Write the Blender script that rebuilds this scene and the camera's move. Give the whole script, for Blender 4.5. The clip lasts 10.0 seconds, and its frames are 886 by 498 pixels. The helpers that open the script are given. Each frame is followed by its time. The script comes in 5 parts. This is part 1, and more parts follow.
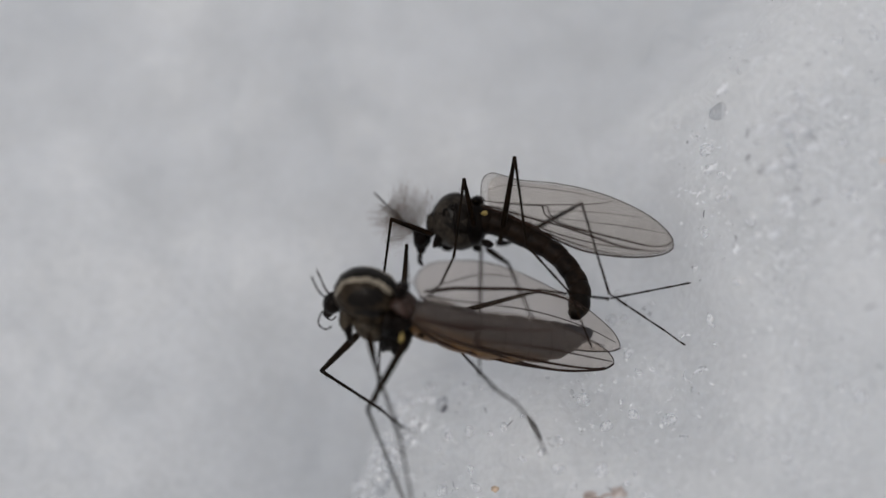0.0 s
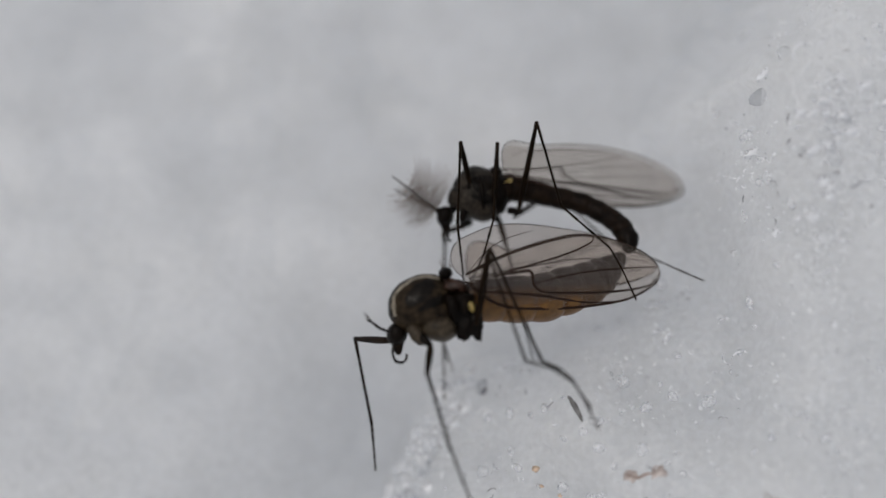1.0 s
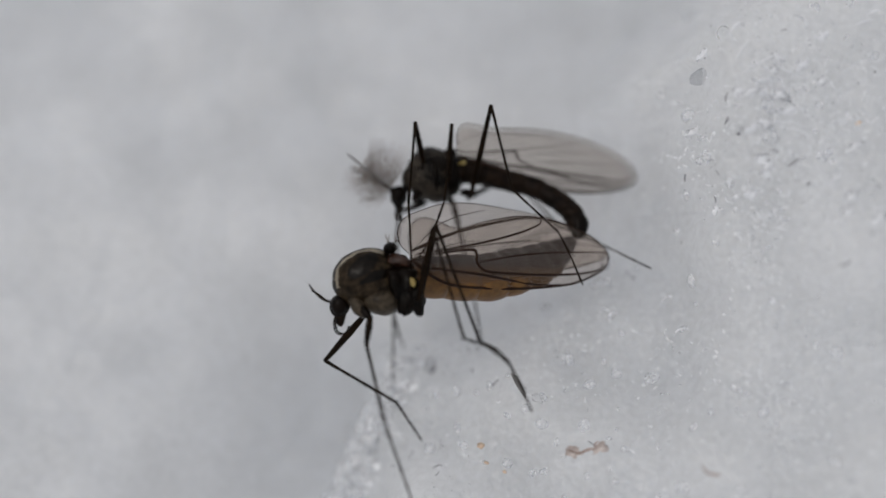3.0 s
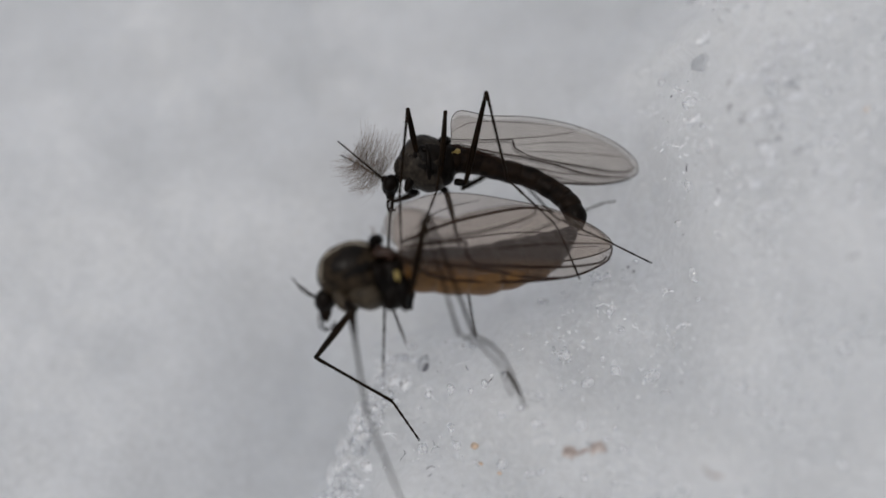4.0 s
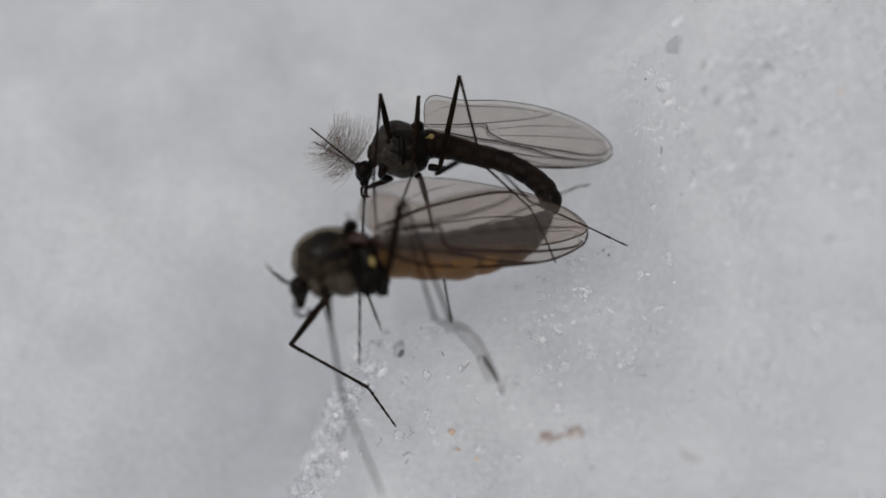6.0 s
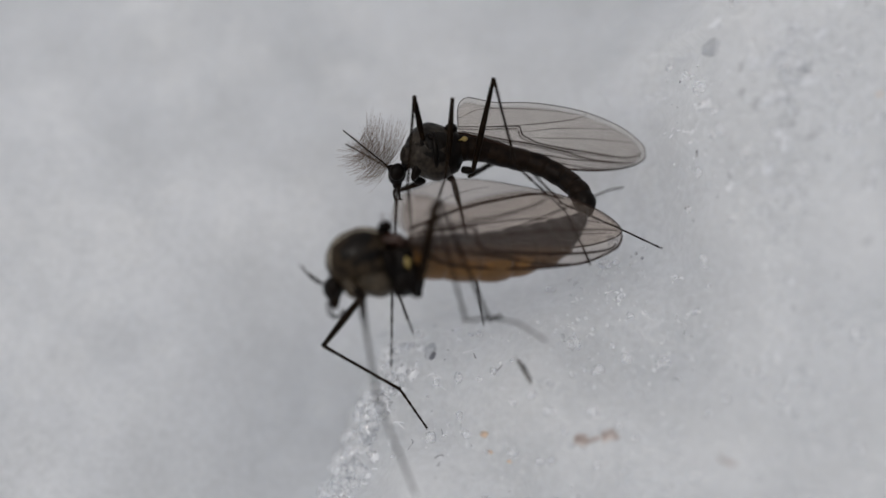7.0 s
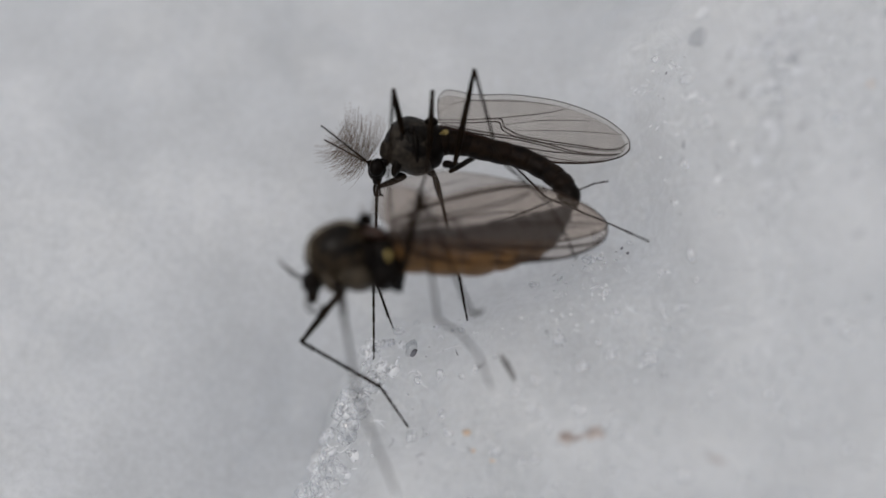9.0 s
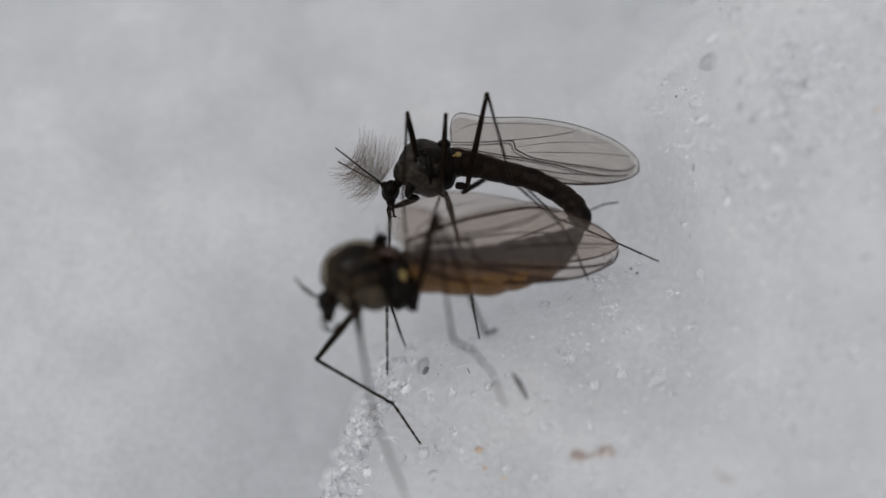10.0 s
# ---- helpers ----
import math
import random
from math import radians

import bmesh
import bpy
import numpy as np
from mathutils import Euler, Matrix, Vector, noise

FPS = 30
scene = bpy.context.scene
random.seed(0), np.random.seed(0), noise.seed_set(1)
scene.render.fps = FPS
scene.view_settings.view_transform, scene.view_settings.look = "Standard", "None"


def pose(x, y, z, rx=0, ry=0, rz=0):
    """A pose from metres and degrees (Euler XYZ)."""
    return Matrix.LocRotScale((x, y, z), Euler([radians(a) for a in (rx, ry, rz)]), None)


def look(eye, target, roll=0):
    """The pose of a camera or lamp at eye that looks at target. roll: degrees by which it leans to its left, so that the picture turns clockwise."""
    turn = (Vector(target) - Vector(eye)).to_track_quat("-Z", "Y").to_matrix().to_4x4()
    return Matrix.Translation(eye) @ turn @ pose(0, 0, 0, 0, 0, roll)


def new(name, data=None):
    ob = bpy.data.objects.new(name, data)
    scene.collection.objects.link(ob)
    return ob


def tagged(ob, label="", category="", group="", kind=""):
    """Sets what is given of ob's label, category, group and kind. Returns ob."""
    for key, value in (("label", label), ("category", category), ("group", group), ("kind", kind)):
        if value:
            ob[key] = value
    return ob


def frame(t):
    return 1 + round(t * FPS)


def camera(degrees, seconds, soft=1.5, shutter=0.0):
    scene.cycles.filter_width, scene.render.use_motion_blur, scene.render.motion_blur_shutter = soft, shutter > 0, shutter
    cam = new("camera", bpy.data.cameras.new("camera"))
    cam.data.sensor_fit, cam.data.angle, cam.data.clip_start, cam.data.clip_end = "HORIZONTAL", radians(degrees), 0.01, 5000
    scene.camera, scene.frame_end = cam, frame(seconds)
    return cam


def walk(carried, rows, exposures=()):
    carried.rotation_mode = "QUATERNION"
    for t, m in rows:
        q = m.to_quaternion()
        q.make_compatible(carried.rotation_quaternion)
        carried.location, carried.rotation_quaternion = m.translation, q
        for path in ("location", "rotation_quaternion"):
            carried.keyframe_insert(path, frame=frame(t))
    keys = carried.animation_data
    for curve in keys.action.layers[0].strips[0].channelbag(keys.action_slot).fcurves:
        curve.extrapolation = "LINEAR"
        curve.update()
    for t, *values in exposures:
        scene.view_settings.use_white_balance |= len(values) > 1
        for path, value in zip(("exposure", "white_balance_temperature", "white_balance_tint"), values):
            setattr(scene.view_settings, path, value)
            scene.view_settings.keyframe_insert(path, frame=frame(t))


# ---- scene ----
MM = 0.001
LENS = 34.0
cam = camera(LENS, 10.0, soft=1.5)
# the close-up lens keeps one focus distance; the carried camera brings things in and out of it
cam.data.dof.use_dof = True
cam.data.dof.focus_distance = 27.1 * MM
cam.data.dof.aperture_fstop = 34.0
LIFT = 8.0   # millimetres by which the whole place is raised
TILT = 55.0  # degrees by which the lens looks down
PATH = [
    (0, -0.273, -14.592, 22.218, 34.66, 0.05, -0.14),
    (0.2, -0.835, -14.497, 22.377, 34.8, 0.21, -0.19),
    (0.4, -1.458, -14.581, 22.411, 34.95, 0.36, -0.24),
    (0.5, -1.529, -14.691, 22.378, 35.02, 0.44, -0.26),
    (1, -0.865, -15.364, 22.16, 35.37, 0.2, 0.41),
    (1.5, -0.725, -15.534, 22.37, 35.06, 0.03, 0.19),
    (2, -0.225, -15.814, 22.495, 35.1, -0.08, 0.15),
    (2.5, 0, -15.816, 22.587, 35, 0, 0),
    (4, 0.523, -15.244, 21.376, 35.03, 0.81, 0.33),
    (4.5, 0.768, -15.145, 21.386, 34.78, 0.31, -0.24),
    (5, 0.529, -15.125, 21.264, 34.62, 0.13, -0.43),
    (6.5, 0.216, -15.15, 21.264, 34.33, -0.01, -0.92),
    (7, -0.103, -15.192, 21.105, 34.75, 0.04, -0.32),
    (7.5, -0.013, -15.275, 20.839, 35.22, -0.21, 0.32),
    (8, -0.145, -15.21, 20.739, 35, -0.55, -0.37),
    (8.5, -0.417, -15.066, 20.632, 35.11, -0.62, -0.52),
    (9, -0.143, -15.053, 20.444, 35.09, -0.65, -0.77),
    (9.5, -0.187, -15.15, 21.018, 35.3, -0.4, -0.94),
    (10, -0.542, -15.138, 20.858, 35.5, -1.1, -0.71),
]
walk(cam, [(t, pose(x * MM, y * MM, (z + LIFT) * MM, rx, ry, rz)) for t, x, y, z, rx, ry, rz in PATH],
     exposures=[(0.0, -0.33, 6500, 9), (10.0, -0.33, 6500, 9)])

# ---- sky and sun: thin overcast ----
world = bpy.data.worlds.new("sky")
scene.world = world
world.use_nodes = True
wn = world.node_tree
sky = wn.nodes.new("ShaderNodeTexSky")
sky.sky_type = "NISHITA"
sky.sun_disc = False
sky.sun_elevation, sky.sun_rotation = radians(63), radians(-117)
sky.air_density, sky.dust_density = 1.0, 4.0
veil = wn.nodes.new("ShaderNodeHueSaturation")  # thin cloud takes most of the blue
veil.inputs["Saturation"].default_value = 0.7
wn.links.new(sky.outputs[0], veil.inputs["Color"])
cloud_deck = wn.nodes.new("ShaderNodeMixRGB")  # an even cloud cover over most of it
cloud_deck.inputs[0].default_value = 0.6
cloud_deck.inputs[2].default_value = (5.16, 5.13, 5.2, 1)
wn.links.new(veil.outputs[0], cloud_deck.inputs[1])
wn.links.new(cloud_deck.outputs[0], wn.nodes["Background"].inputs[0])
wn.nodes["Background"].inputs[1].default_value = 0.115
sun = new("sun", bpy.data.lights.new("sun", "SUN"))
sun.data.energy, sun.data.angle, sun.data.color = 0.65, radians(5), (1.0, 0.95, 0.89)
sun.matrix_world = look((-0.4, -0.2, 0.894), (0, 0, 0))


# ---- materials ----
def node(tree, kind, **values):
    n = tree.nodes.new(kind)
    for key, value in values.items():
        n.inputs[key].default_value = value
    return n


def material(name, color, rough=0.5, spread=0.25, grain=9000.0, blotch=1500.0, bump=0.3, depth=0.00002,
             coat=0.0, sheen=0.0, transmission=0.0, second=None, ior=1.5, subsurface=0.0, scatter=0.0006):
    """A surface with colour varied at two scales and fine relief, in metres."""
    m = bpy.data.materials.new(name)
    m.use_nodes = True
    t = m.node_tree
    b = t.nodes["Principled BSDF"]
    where = t.nodes.new("ShaderNodeTexCoord").outputs["Object"]
    fine = node(t, "ShaderNodeTexNoise", Scale=grain, Detail=4.0)
    wide = node(t, "ShaderNodeTexNoise", Scale=blotch, Detail=3.0)
    for n in (fine, wide):
        t.links.new(where, n.inputs["Vector"])
    mix = t.nodes.new("ShaderNodeMixRGB")
    dark = [c * (1 - spread) for c in color]
    other = second or [min(1.0, c * (1 + spread)) for c in color]
    mix.inputs[1].default_value, mix.inputs[2].default_value = (*dark, 1), (*other, 1)
    half = node(t, "ShaderNodeMath")
    half.operation = "ADD"
    t.links.new(fine.outputs[0], half.inputs[0])
    t.links.new(wide.outputs[0], half.inputs[1])
    ramp = t.nodes.new("ShaderNodeMapRange")
    ramp.inputs[1].default_value, ramp.inputs[2].default_value = 0.75, 1.25
    t.links.new(half.outputs[0], ramp.inputs[0])
    t.links.new(ramp.outputs[0], mix.inputs[0])
    t.links.new(mix.outputs[0], b.inputs["Base Color"])
    b.inputs["Roughness"].default_value = rough
    b.inputs["IOR"].default_value = ior
    b.inputs["Coat Weight"].default_value = coat
    b.inputs["Sheen Weight"].default_value = sheen
    b.inputs["Transmission Weight"].default_value = transmission
    if subsurface:
        b.inputs["Subsurface Weight"].default_value = subsurface
        b.inputs["Subsurface Radius"].default_value = (1.0, 1.0, 1.0)
        b.inputs["Subsurface Scale"].default_value = scatter
    bp = node(t, "ShaderNodeBump", Strength=bump, Distance=depth)
    t.links.new(fine.outputs[0], bp.inputs["Height"])
    t.links.new(bp.outputs[0], b.inputs["Normal"])
    return m


def membrane(name, tint, body, clear):
    """Thin see-through wing skin: mostly clear, a little scattering and a sheen."""
    m = bpy.data.materials.new(name)
    m.use_nodes = True
    t = m.node_tree
    t.nodes.remove(t.nodes["Principled BSDF"])
    out = t.nodes["Material Output"]
    through_it = node(t, "ShaderNodeBsdfTransparent", Color=(*tint, 1))
    skin = node(t, "ShaderNodeBsdfDiffuse", Color=(*body, 1))
    gloss = node(t, "ShaderNodeBsdfGlossy", Roughness=0.25)
    where = t.nodes.new("ShaderNodeTexCoord").outputs["Object"]
    grain = node(t, "ShaderNodeTexNoise", Scale=2500.0, Detail=5.0)
    t.links.new(where, grain.inputs["Vector"])
    amount = t.nodes.new("ShaderNodeMapRange")
    amount.inputs[3].default_value, amount.inputs[4].default_value = 1 - clear - 0.03, 1 - clear + 0.03
    t.links.new(grain.outputs[0], amount.inputs[0])
    a = t.nodes.new("ShaderNodeMixShader")
    t.links.new(amount.outputs[0], a.inputs[0])
    t.links.new(through_it.outputs[0], a.inputs[1])
    t.links.new(skin.outputs[0], a.inputs[2])
    c = t.nodes.new("ShaderNodeMixShader")
    c.inputs[0].default_value = 0.02
    t.links.new(a.outputs[0], c.inputs[1])
    t.links.new(gloss.outputs[0], c.inputs[2])
    bp = node(t, "ShaderNodeBump", Strength=0.25, Distance=0.00002)
    t.links.new(grain.outputs[0], bp.inputs["Height"])
    t.links.new(bp.outputs[0], gloss.inputs["Normal"])
    t.links.new(c.outputs[0], out.inputs["Surface"])
    return m


def clear_ice(name, clear, milk, gloss=0.04, rough=0.06):
    """Melting ice: mostly clear, a little milky, glossy towards its rim."""
    m = bpy.data.materials.new(name)
    m.use_nodes = True
    t = m.node_tree
    t.nodes.remove(t.nodes["Principled BSDF"])
    see = node(t, "ShaderNodeBsdfTransparent", Color=(*clear, 1))
    cloud = node(t, "ShaderNodeBsdfDiffuse", Color=(0.955, 0.97, 1.0, 1))
    shine = node(t, "ShaderNodeBsdfGlossy", Roughness=rough)
    where = t.nodes.new("ShaderNodeTexCoord").outputs["Object"]
    grain = node(t, "ShaderNodeTexNoise", Scale=7000.0, Detail=3.0)
    t.links.new(where, grain.inputs["Vector"])
    amount = t.nodes.new("ShaderNodeMapRange")
    amount.inputs[1].default_value, amount.inputs[2].default_value = 0.35, 0.7
    amount.inputs[3].default_value, amount.inputs[4].default_value = 0.0, milk * 2
    t.links.new(grain.outputs[0], amount.inputs[0])
    a = t.nodes.new("ShaderNodeMixShader")
    t.links.new(amount.outputs[0], a.inputs[0])
    t.links.new(see.outputs[0], a.inputs[1])
    t.links.new(cloud.outputs[0], a.inputs[2])
    edge = node(t, "ShaderNodeLayerWeight", Blend=0.5)
    rim = t.nodes.new("ShaderNodeMapRange")  # gloss rises towards the outline
    rim.interpolation_type = "SMOOTHSTEP"
    rim.inputs[1].default_value, rim.inputs[2].default_value = 0.35, 1.0
    rim.inputs[3].default_value, rim.inputs[4].default_value = gloss, 0.2
    t.links.new(edge.outputs["Facing"], rim.inputs[0])
    bp = node(t, "ShaderNodeBump", Strength=0.4, Distance=0.00003)
    t.links.new(grain.outputs[0], bp.inputs["Height"])
    t.links.new(bp.outputs[0], shine.inputs["Normal"])
    c = t.nodes.new("ShaderNodeMixShader")
    t.links.new(rim.outputs[0], c.inputs[0])
    t.links.new(a.outputs[0], c.inputs[1])
    t.links.new(shine.outputs[0], c.inputs[2])
    t.links.new(c.outputs[0], t.nodes["Material Output"].inputs["Surface"])
    return m


def two_tone(name, low, high, rough):
    """Cuticle that turns from one colour below to another above, softly and unevenly, along a sloping body."""
    m = material(name, low, rough, 0.3, 9000, 2200, 0.5, 0.00002)
    t = m.node_tree
    b = t.nodes["Principled BSDF"]
    base = b.inputs["Base Color"].links[0].from_socket
    xyz = t.nodes.new("ShaderNodeSeparateXYZ")
    t.links.new(t.nodes.new("ShaderNodeTexCoord").outputs["Object"], xyz.inputs[0])
    slope = node(t, "ShaderNodeMath")
    slope.operation = "MULTIPLY_ADD"
    slope.inputs[1].default_value = 0.04
    t.links.new(xyz.outputs["X"], slope.inputs[0])
    t.links.new(xyz.outputs["Z"], slope.inputs[2])
    wob = node(t, "ShaderNodeTexNoise", Scale=3000.0)
    add = node(t, "ShaderNodeMath")
    add.operation = "MULTIPLY_ADD"
    add.inputs[1].default_value = 0.0002
    t.links.new(wob.outputs[0], add.inputs[0])
    t.links.new(slope.outputs[0], add.inputs[2])
    ramp = t.nodes.new("ShaderNodeMapRange")
    ramp.inputs[1].default_value, ramp.inputs[2].default_value = 0.00016, 0.00048
    t.links.new(add.outputs[0], ramp.inputs[0])
    mix = t.nodes.new("ShaderNodeMixRGB")
    t.links.new(ramp.outputs[0], mix.inputs[0])
    t.links.new(base, mix.inputs[1])
    mix.inputs[2].default_value = (*high, 1)
    t.links.new(mix.outputs[0], b.inputs["Base Color"])
    return m


SNOW = material("snow", (0.725, 0.741, 0.76), 0.3, 0.04, 7000, 620, 0.6, 0.00004, second=(0.795, 0.812, 0.836), subsurface=1.0, scatter=0.016, ior=1.31)
ICE = material("ice", (0.87, 0.89, 0.915), 0.12, 0.02, 5000, 900, 0.25, 0.00002, second=(0.93, 0.945, 0.965), ior=1.31)
ICE_CLEAR = clear_ice("clear_ice", (0.99, 0.993, 0.996), 0.3, 0.04, 0.12)
GLASS = material("glassy_ice", (0.97, 0.975, 0.98), 0.02, 0.02, 4000, 900, 0.1, 0.00001, transmission=1.0, ior=1.31)
# these two imitate glints by white diffuse colour, paler than the snow
SHARD = clear_ice("glint_tinted_ice", (0.99, 0.992, 0.995), 1.1, 0.06, 0.2)
GLINT = clear_ice("glint_white_ice", (0.99, 0.992, 0.995), 2.4, 0.06, 0.2)
FROST = clear_ice("half_clear_ice", (0.985, 0.99, 0.995), 1.0, 0.05, 0.2)
GRANULE = clear_ice("granule_ice", (0.985, 0.99, 0.995), 0.35, 0.06, 0.12)
ICE_GREY = clear_ice("grey_ice", (0.87, 0.875, 0.885), 0.06)
CHITIN = material("black_chitin", (0.0025, 0.0018, 0.0014), 0.36, 0.5, 14000, 2500, 0.5, 0.00001, second=(0.008, 0.005, 0.0033), ior=1.18)
LEG = material("leg_chitin", (0.005, 0.0032, 0.002), 0.5, 0.4, 16000, 2500, 0.5, 0.000006, second=(0.018, 0.0098, 0.0046), ior=1.14)
THORAX = material("dusted_thorax", (0.03, 0.022, 0.014), 0.38, 0.5, 12000, 2600, 0.35, 0.00001, second=(0.085, 0.066, 0.045), ior=1.24)
THORAX_DARK = material("dark_thorax", (0.004, 0.0028, 0.002), 0.33, 0.5, 12000, 2600, 0.3, 0.00001, second=(0.011, 0.008, 0.0055), ior=1.24)
THORAX_MALE = material("male_dusted_thorax", (0.02, 0.0155, 0.0115), 0.45, 0.45, 12000, 2600, 0.4, 0.00001, second=(0.05, 0.04, 0.03), ior=1.25)
THORAX_BROWN = material("brown_thorax", (0.017, 0.011, 0.006), 0.38, 0.5, 12000, 2600, 0.3, 0.00001, second=(0.048, 0.033, 0.019), ior=1.2)
STRIPE = material("pale_stripe", (0.27, 0.23, 0.17), 0.45, 0.3, 14000, 3000, 0.3, 0.000006)
PINK = material("pale_pink_fleck", (0.55, 0.44, 0.40), 0.6, 0.35, 9000, 2500, 0.6, 0.00003, second=(0.78, 0.70, 0.66))
BELLY = two_tone("amber_belly", (0.14, 0.062, 0.008), (0.036, 0.03, 0.031), 0.4)
TERGITE = material("brown_black_tergite", (0.007, 0.0046, 0.0032), 0.45, 0.5, 10000, 2400, 0.6, 0.00002, second=(0.016, 0.009, 0.005), ior=1.18)
AMBER = material("amber_wing_base", (0.034, 0.013, 0.0065), 0.45, 0.4, 10000, 2400, 0.4, 0.00001)
YELLOW = material("yellow_halter", (0.32, 0.235, 0.07), 0.4, 0.2, 10000, 2400, 0.2, 0.00001)
VEIN = material("brown_vein", (0.026, 0.0135, 0.009), 0.5, 0.3, 14000, 2500, 0.3, 0.000006, ior=1.2)
HAIR = material("brown_hair", (0.17, 0.115, 0.08), 0.5, 0.3, 14000, 2500, 0.1, 0.000004, ior=1.3)
WING_F = membrane("smoky_wing_skin", (0.935, 0.905, 0.88), (0.26, 0.2, 0.155), 0.925)
WING_M = membrane("grey_wing_skin", (0.945, 0.928, 0.912), (0.2, 0.18, 0.165), 0.945)
DEBRIS = material("brown_debris", (0.38, 0.27, 0.22), 0.6, 0.5, 9000, 2500, 0.6, 0.00003, second=(0.5, 0.38, 0.33))
STROKE_GREY = material("stroke_grey", (0.2, 0.195, 0.19), 0.6, 0.4, 9000, 2500, 0.6, 0.00003)
GRIT = material("dark_grit", (0.15, 0.15, 0.17), 0.4, 0.5, 9000, 2500, 0.6, 0.00003)

# ---- mesh helpers; all shapes are given in millimetres ----


def part(name, bm, mat, parent=None, label="", smooth=True):
    me = bpy.data.meshes.new(name)
    bmesh.ops.scale(bm, vec=(MM, MM, MM), verts=bm.verts)
    bm.to_mesh(me)
    bm.free()
    if smooth:
        me.polygons.foreach_set("use_smooth", [True] * len(me.polygons))
    for one in (mat if isinstance(mat, (list, tuple)) else [mat]):
        me.materials.append(one)
    ob = new(name, me)
    if parent:
        ob.parent = parent
    if label:
        tagged(ob, label)
    return ob


def spline(points, per=6):
    """A smooth line through the points."""
    p = [Vector(q) for q in points]
    if len(p) < 3:
        return p
    p = [2 * p[0] - p[1]] + p + [2 * p[-1] - p[-2]]
    out = []
    for i in range(1, len(p) - 2):
        a, b, c, d = p[i - 1:i + 3]
        for k in range(per):
            s = k / per
            out.append(0.5 * (2 * b + (c - a) * s + (2 * a - 5 * b + 4 * c - d) * s * s + (3 * b - a - 3 * c + d) * s ** 3))
    return out + [p[-2]]


def tube(bm, points, radii, sides=8, flat=1.0, flat_axis=None):
    """A round rod along the points, with closed, rounded ends. flat: its width across flat_axis against the rest."""
    pts = [Vector(p) for p in points]
    n = len(pts)
    if not isinstance(radii, (list, tuple)):
        radii = [radii] * n
    elif len(radii) != n:
        radii = list(np.interp(np.linspace(0, 1, n), np.linspace(0, 1, len(radii)), radii))
    rings, side = [], None
    for i in range(n):
        d = (pts[min(i + 1, n - 1)] - pts[max(i - 1, 0)]).normalized()
        if side is None:
            side = d.orthogonal().normalized() if flat_axis is None else Vector(flat_axis)
        side = (side - d * side.dot(d)).normalized()
        up = d.cross(side)
        rings.append([bm.verts.new(pts[i] + (side * math.cos(a) * flat + up * math.sin(a)) * radii[i])
                      for a in (2 * math.pi * k / sides for k in range(sides))])
    for a, b in zip(rings, rings[1:]):
        for k in range(sides):
            bm.faces.new((a[k], a[(k + 1) % sides], b[(k + 1) % sides], b[k]))
    for ring, end, inner in ((rings[0], 0, 1), (rings[-1], n - 1, n - 2)):
        tip = bm.verts.new(pts[end] + (pts[end] - pts[inner]).normalized() * radii[end] * 0.6)
        for k in range(sides):
            v = (ring[k], ring[(k + 1) % sides], tip)
            bm.faces.new(v if end else v[::-1])
    return bm


def ball(bm, centre, radii, turn=(0, 0, 0), rough=0.0, u=20, v=14, seed=0.0, dent=4.0):
    """A rounded lump: three half-axes, turned, and uneven by the share rough."""
    m = pose(0, 0, 0, *turn).to_3x3()
    made = bmesh.ops.create_uvsphere(bm, u_segments=u, v_segments=v, radius=1.0)["verts"]
    for w in made:
        k = 1 + rough * noise.noise(w.co * dent * 0.5 + Vector((seed, seed * 2, 0)))
        w.co = m @ Vector((w.co.x * radii[0], w.co.y * radii[1], w.co.z * radii[2])) * k + Vector(centre)
    return bm


def rod(points, radii, **more):
    return tube(bmesh.new(), points, radii, **more)


def lump(*args, **more):
    return ball(bmesh.new(), *args, **more)

# ---- the two midges; millimetres in each midge's own space: x towards the tail, y away from the lens side, z up ----
BASE = pose(0, 0, 0, -TILT, 0, 0)


def root_pose(x, y, z, spin=0, yaw=0, roll=0):
    return Matrix.Translation((x * MM, y * MM, (z + LIFT) * MM)) @ BASE @ pose(0, 0, 0, roll, spin, yaw)


# seconds, place, spin, yaw and roll of each midge
FEMALE_PATH = [
    (0, -1.3, -0.7, 0.242, 30.5, 0, 34),
    (0.1, -1.2, -0.78, 0.186, 26.0, 0, 32),
    (0.2, -1.22, -1.03, 0.011, 14.0, 0, 25),
    (0.3, -1.66, -1.184, -0.096, 3.4, 0, 9),
    (0.4, -1.55, -1.171, -0.088, -2.79, 0, 0),
    (0.5, -1.268, -1.094, -0.033, -2.6, 0, 0),
    (1, -1.048, -0.958, 0.061, -3.14, 0, 0),
    (1.5, -1.088, -0.992, 0.038, -3.36, 0, 0),
    (2, -0.94, -0.919, 0.089, -0.19, 0, 0),
    (2.5, -0.989, -0.896, 0.105, 0, 0, 0),
    (3.9, -1.109, -0.882, 0.115, -0.43, -7, 0),
    (10, -1.109, -0.882, 0.115, -0.43, -7, 0),
]
